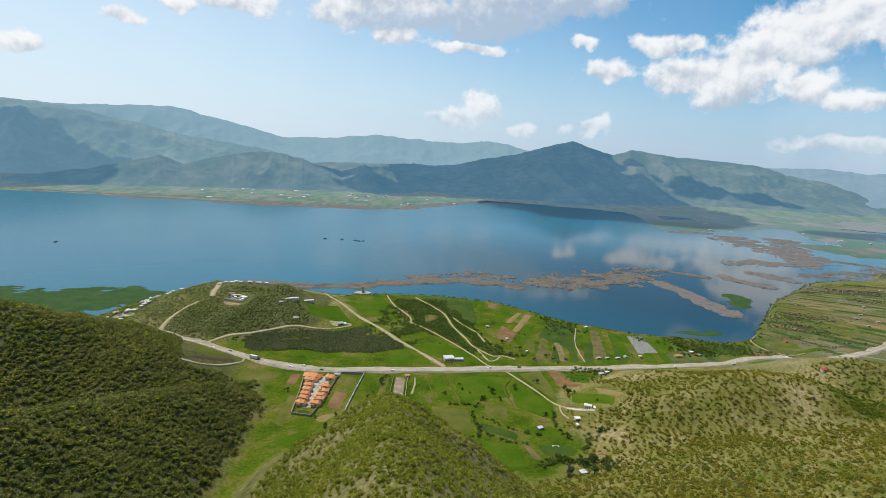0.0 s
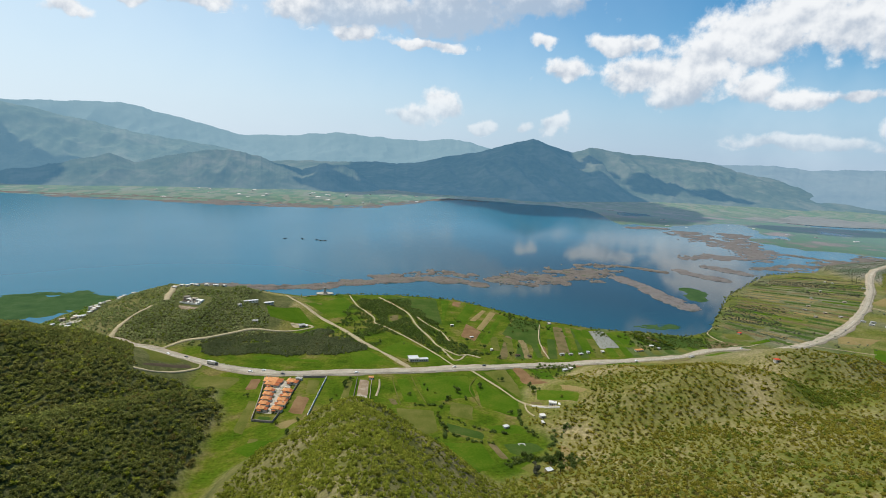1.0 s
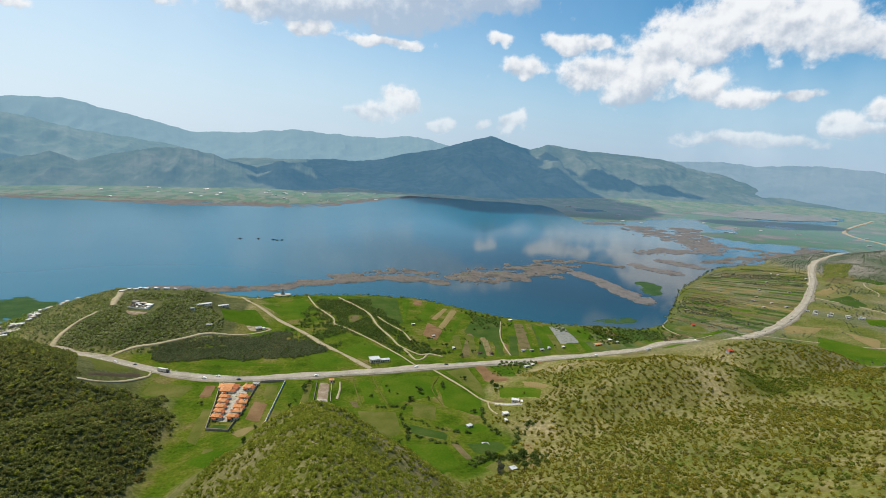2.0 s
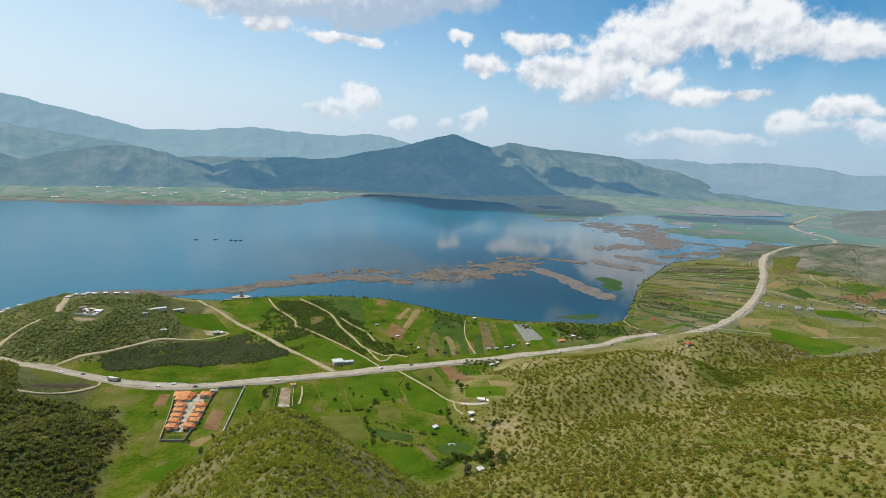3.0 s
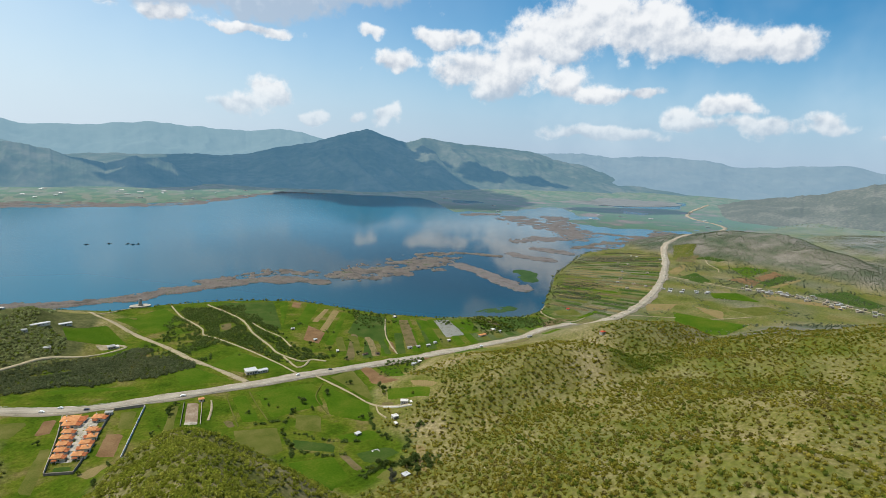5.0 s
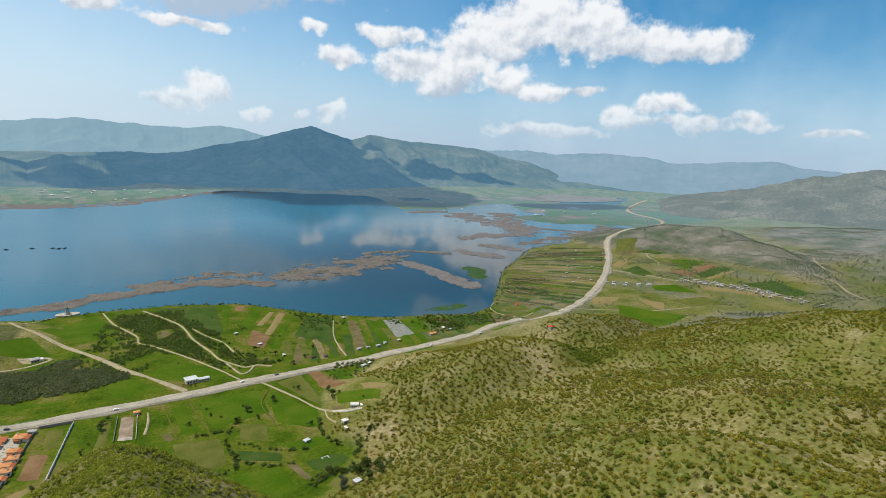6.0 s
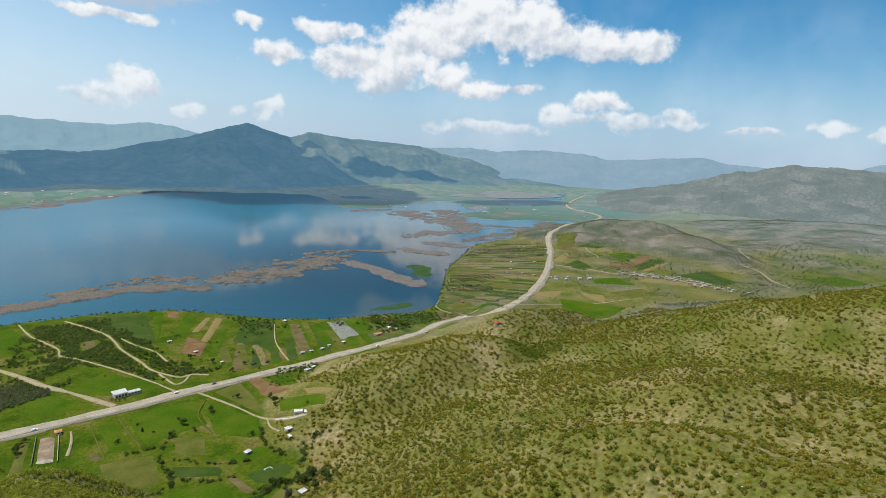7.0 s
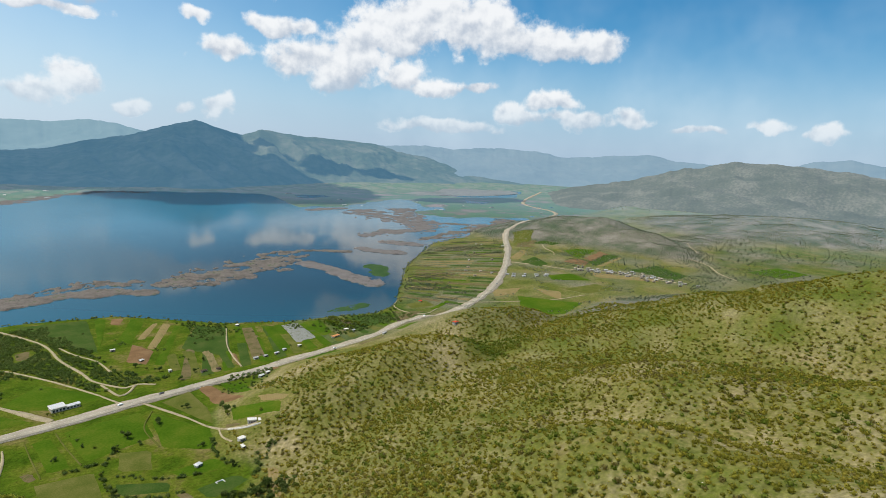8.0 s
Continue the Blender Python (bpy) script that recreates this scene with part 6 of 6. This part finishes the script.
for k, (x, y, w, d, rot, roof, lab) in enumerate([
        (201, 563, 9, 5, 20, "sheet", "white sheds in the trees by the road"), (209, 567, 7, 4, 20, "plaster", "white sheds in the trees by the road"),
        (238, 752, 7, 6, 30, "plaster", "white house on the lake shore"), (130, 624, 4, 5, 0, "plaster", "white hut in the orchards"),
        (158, 607, 9, 4, 12, "wood", "low brown barn beside the highway"), (172, 606, 7, 4, 12, "wood", "low brown barn beside the highway"),
        (215, 618, 8, 5, 12, "grey_roof", "grey workshop beside the highway"), (226, 619, 7, 5, 12, "grey_roof", "grey workshop beside the highway"),
        (240, 622, 8, 4, 12, "sheet", "pale workshop beside the highway"), (252, 630, 5, 5, 12, "sheet", "pale workshop beside the highway"),
        (272, 634, 6, 5, 12, "plaster", "white house beside the highway"), (350, 664, 8, 6, 14, "plaster", "white house among the poplars"),
        (356, 655, 6, 5, 14, "grey_roof", "grey house among the poplars"), (426, 655, 6, 5, 18, "wood", "brown hut beside the highway"),
        (434, 657, 5, 4, 18, "wood", "brown hut beside the highway"), (372, 606, 9, 5, 15, "grey_roof", "grey house at a soil plot"),
        (112, 668, 7, 5, 25, "sheet", "pale shed among fruit trees"), (92, 716, 7, 4, 5, "plaster", "white shed at the dark crop")]):
    house(x, y, w * 0.8, d * 0.8, 2.6, rot, lab, "flat", "stone" if k % 3 else "plaster", roof, "barn" if roof == "wood" else "house", group="buildings along the highway")
house(324, 644, 13, 5, 3, 14, "long building with an orange roof beside the highway", 1.3, "plaster", "tile", "roadside_shop", windows=4, category="shop")
house(516, 729, 7, 5, 3, 30, "hut with a bright red roof among plots", 1.2, "plaster", "red_paint", "hut", category="hut")
house(413, 519, 7, 5, 3, 10, "hut with a red roof behind the slope", 1.2, "plaster", "red_paint", "hut", category="hut")
# scattered farms in the east, then the village street
r = np.random.default_rng(41)
for k in range(11):
    t = r.uniform(0.1, 0.95)
    a, b = shore_line[int(t * (len(shore_line) - 1))], road_line[int(t * (len(road_line) - 1))]
    q = b + (a - b) * r.uniform(0.05, 0.5)
    house(q[0], q[1], r.uniform(4, 8), r.uniform(3.5, 5.5), 2.8, r.uniform(-40, 10), "pale farm building among the narrow plots", "flat", "stone", ("sheet", "stone", "grey_roof")[k % 3], group="eastern farms")
for k in range(9):
    house(752 + 8 * k + r.uniform(-6, 6), 776 - 5 * k + r.uniform(-16, 16), r.uniform(5, 10), 5, 3, r.uniform(-50, -30), "pale shed on the plain beside the highway", "flat", "plaster", ("sheet", "grey_roof")[k % 2], "shed", "eastern sheds", category="shed")
street = along([(893, 742), (928, 706), (947, 650), (957, 590), (962, 545)], 1)
for k in range(64):
    q = street[int(r.uniform(0.0, 1) ** 0.8 * (len(street) - 1))]
    house(q[0] + r.normal() * 11, q[1] + r.normal() * 14, r.uniform(3.5, 8.5), r.uniform(3.5, 6), r.uniform(2.8, 5), -50 + r.uniform(-12, 12), "flat-roofed village house of pale stone", "flat", ("stone", "plaster", "stone")[k % 3],
          ("grey_roof", "stone", "stone", "sheet")[k % 4], group="village houses")
for k in range(40):
    az, d = math.radians(r.uniform(-22, 4) if k < 26 else r.uniform(22, 48)), r.uniform(2150, 2560)
    x, y = d * math.sin(az), d * math.cos(az)
    house(x, y, r.uniform(8, 26), r.uniform(5, 7), 2.4, r.uniform(-10, 20), "long white greenhouse beyond the lake", 1.6, "plaster", "sheet", "greenhouse", "far greenhouses", 3, category="greenhouse")


# ---------------------------------------------------------------- vehicles and pontoons
def car(x, y, rot, paint, label):
    e = empty_at("car", x, y, rot, label, "car", "cars on the highway", -0.72)
    bm = bmesh.new()
    prof = [(-2.1, 0.35), (2.1, 0.35), (2.1, 0.85), (1.2, 0.95), (0.6, 1.45), (-1.2, 1.45), (-1.8, 0.95), (-2.1, 0.9)]
    a = [bm.verts.new((px, -0.85, pz)) for px, pz in prof]
    b = [bm.verts.new((px, 0.85, pz)) for px, pz in prof]
    bm.faces.new(a[::-1])
    bm.faces.new(b)
    for i in range(len(prof)):
        bm.faces.new((a[i], a[(i + 1) % 8], b[(i + 1) % 8], b[i]))
    part("body", bm, M[paint], e)
    part("windscreen", solid(0.62, -0.7, 1.0, 0.95, 0.7, 1.3), M["glass"], e)
    for px in (-1.3, 1.3):
        for s in (-1, 1):
            w = bmesh.new()
            bmesh.ops.create_cone(w, cap_ends=True, segments=10, radius1=0.33, radius2=0.33, depth=0.24, matrix=Matrix.Translation((px, s * 0.78, 0.33)) @ pose(0, 0, 0, 90))
            tyre = part("wheel", w, M["dark"], e)
            part("rim", solid(px - 0.15, s * 0.9 - 0.015, 0.18, px + 0.15, s * 0.9 + 0.015, 0.48), M["sheet"], tyre)
    return e


lorry = empty_at("lorry", -171, 552, -22, "lorry with a cream tarpaulin and dark cab", "lorry", "", -0.72)
part("trailer", solid(-6, -1.25, 1.0, 3.6, 1.25, 3.7), M["plaster"], lorry)
part("chassis", solid(-6, -1.1, 0.5, 5.6, 1.1, 1.0), M["dark"], lorry)
part("cab", solid(3.9, -1.2, 0.7, 5.9, 1.2, 3.1), M["grey_paint"], lorry)
part("windscreen", solid(5.9, -1.0, 1.8, 5.95, 1.0, 2.8), M["glass"], lorry)
for px in (-4.6, -3.4, 2.2, 4.9):
    for s in (-1, 1):
        w = bmesh.new()
        bmesh.ops.create_cone(w, cap_ends=True, segments=12, radius1=0.52, radius2=0.52, depth=0.35, matrix=Matrix.Translation((px, s * 1.05, 0.52)) @ pose(0, 0, 0, 90))
        tyre = part("wheel", w, M["dark"], lorry)
        part("rim", solid(px - 0.22, s * 1.225 - 0.015, 0.3, px + 0.22, s * 1.225 + 0.015, 0.74), M["sheet"], tyre)
lane = along(MAIN, 1)
for k, (x, y) in enumerate([(-223, 577), (-205, 570), (-129, 536), (-118, 535), (-96, 533), (78, 558), (-26, 540), (112, 566), (300, 603), (460, 641), (690, 741)]):
    i = int(np.argmin(np.hypot(lane[:, 0] - x, lane[:, 1] - y)))
    t = lane[min(i + 3, len(lane) - 1)] - lane[max(i - 3, 0)]
    t = t / np.linalg.norm(t)
    o = 3.2 if k % 2 else -3.2
    q = lane[i] + np.array([-t[1], t[0]]) * o
    car(q[0], q[1], math.degrees(math.atan2(t[1], t[0])) + (0 if o < 0 else 180), ("white_paint", "grey_paint", "white_paint")[k % 3], ("white car on the highway", "dark car on the highway", "white car on the highway")[k % 3])
for side in (-6.0, 0.0, 6.0):
    t = np.gradient(lane, axis=0)
    t /= np.linalg.norm(t, axis=1)[:, None]
    c = (lane + np.stack([-t[:, 1], t[:, 0]], 1) * side)[100:1750:6]
    tt = np.gradient(c, axis=0)
    tt /= np.linalg.norm(tt, axis=1)[:, None]
    nn = np.stack([-tt[:, 1], tt[:, 0]], 1) * 0.09
    z = np.maximum(land(c[:, 0], c[:, 1]), land((c + nn * 20)[:, 0], (c + nn * 20)[:, 1])) + 0.86
    v = np.stack([np.stack([c[:, 0] + s * nn[:, 0], c[:, 1] + s * nn[:, 1], z], 1) for s in (-1, 1)], 1)
    tagged(mesh_object("road_line", v.reshape(-1, 3), grid_faces(2, len(c)), M["yellow_line"]), "pale painted line on the highway", "road marking", kind="structure")
for k, (x, y) in enumerate([(-245, 1345), (-205, 1350), (-170, 1345), (-160, 1338), (-150, 1342), (-760, 1140)]):
    e = new("fish_pontoon")
    e.matrix_world = pose(x, y, 0, 0, 0, 15 * k) @ Matrix.Scale(0.6, 4)
    tagged(e, "dark floating pontoon on the lake", "pontoon", "pontoons on the lake")
    part("deck", solid(-8, -2.5, -0.2, 8, 2.5, 0.8), M["wood"], e)
    part("cabin", solid(-3, -1.8, 0.8, 2, 1.8, 2.8), M["dark"], e)


# ---------------------------------------------------------------- high clouds that shade the slopes
M["cloud"] = material("cloud", [(0.85, 0.86, 0.88), (0.92, 0.92, 0.93)], 300, 1.0, 0, 60)


def high_cloud(x, y, rx, ry, seed):
    """A flat-bottomed cumulus high above: its shadow falls on the land to the west."""
    reach = 2300 / math.tan(radians(SUN_EL))
    cx, cy = x + reach * math.sin(radians(SUN_AZ)), y + reach * math.cos(radians(SUN_AZ))
    n, m = 64, 15
    a, b = np.meshgrid(np.linspace(0, 2 * math.pi, n), np.linspace(-math.pi / 2, math.pi / 2, m))
    px, py = np.cos(a) * np.cos(b), np.sin(a) * np.cos(b)
    w = 1 + 0.35 * fbm(px * 900 + seed * 777, py * 900, 420, 4, seed)
    z = np.where(np.sin(b) < 0, 30 * np.sin(b), 190 * np.sin(b) * w)
    v = np.stack([(cx + px * rx * w).ravel(), (cy + py * ry * w).ravel(), (2300 + z).ravel()], 1)
    ob = mesh_object("cloud", v, grid_faces(n, m), M["cloud"], smooth=True)
    return tagged(ob, "white cumulus cloud high above the lake valley", "cloud", group="clouds overhead")


high_cloud(420, 3230, 800, 620, 1)
high_cloud(840, 2360, 640, 430, 6)
high_cloud(980, 2820, 370, 330, 2)
high_cloud(1700, 1990, 300, 110, 4)
high_cloud(-430, 2900, 330, 160, 8)
high_cloud(-1850, 2500, 560, 520, 9)
high_cloud(-190, 2640, 210, 120, 21)
high_cloud(1560, 3080, 170, 70, 13)
high_cloud(1880, 3000, 170, 60, 14)
high_cloud(1290, 3220, 90, 60, 15)
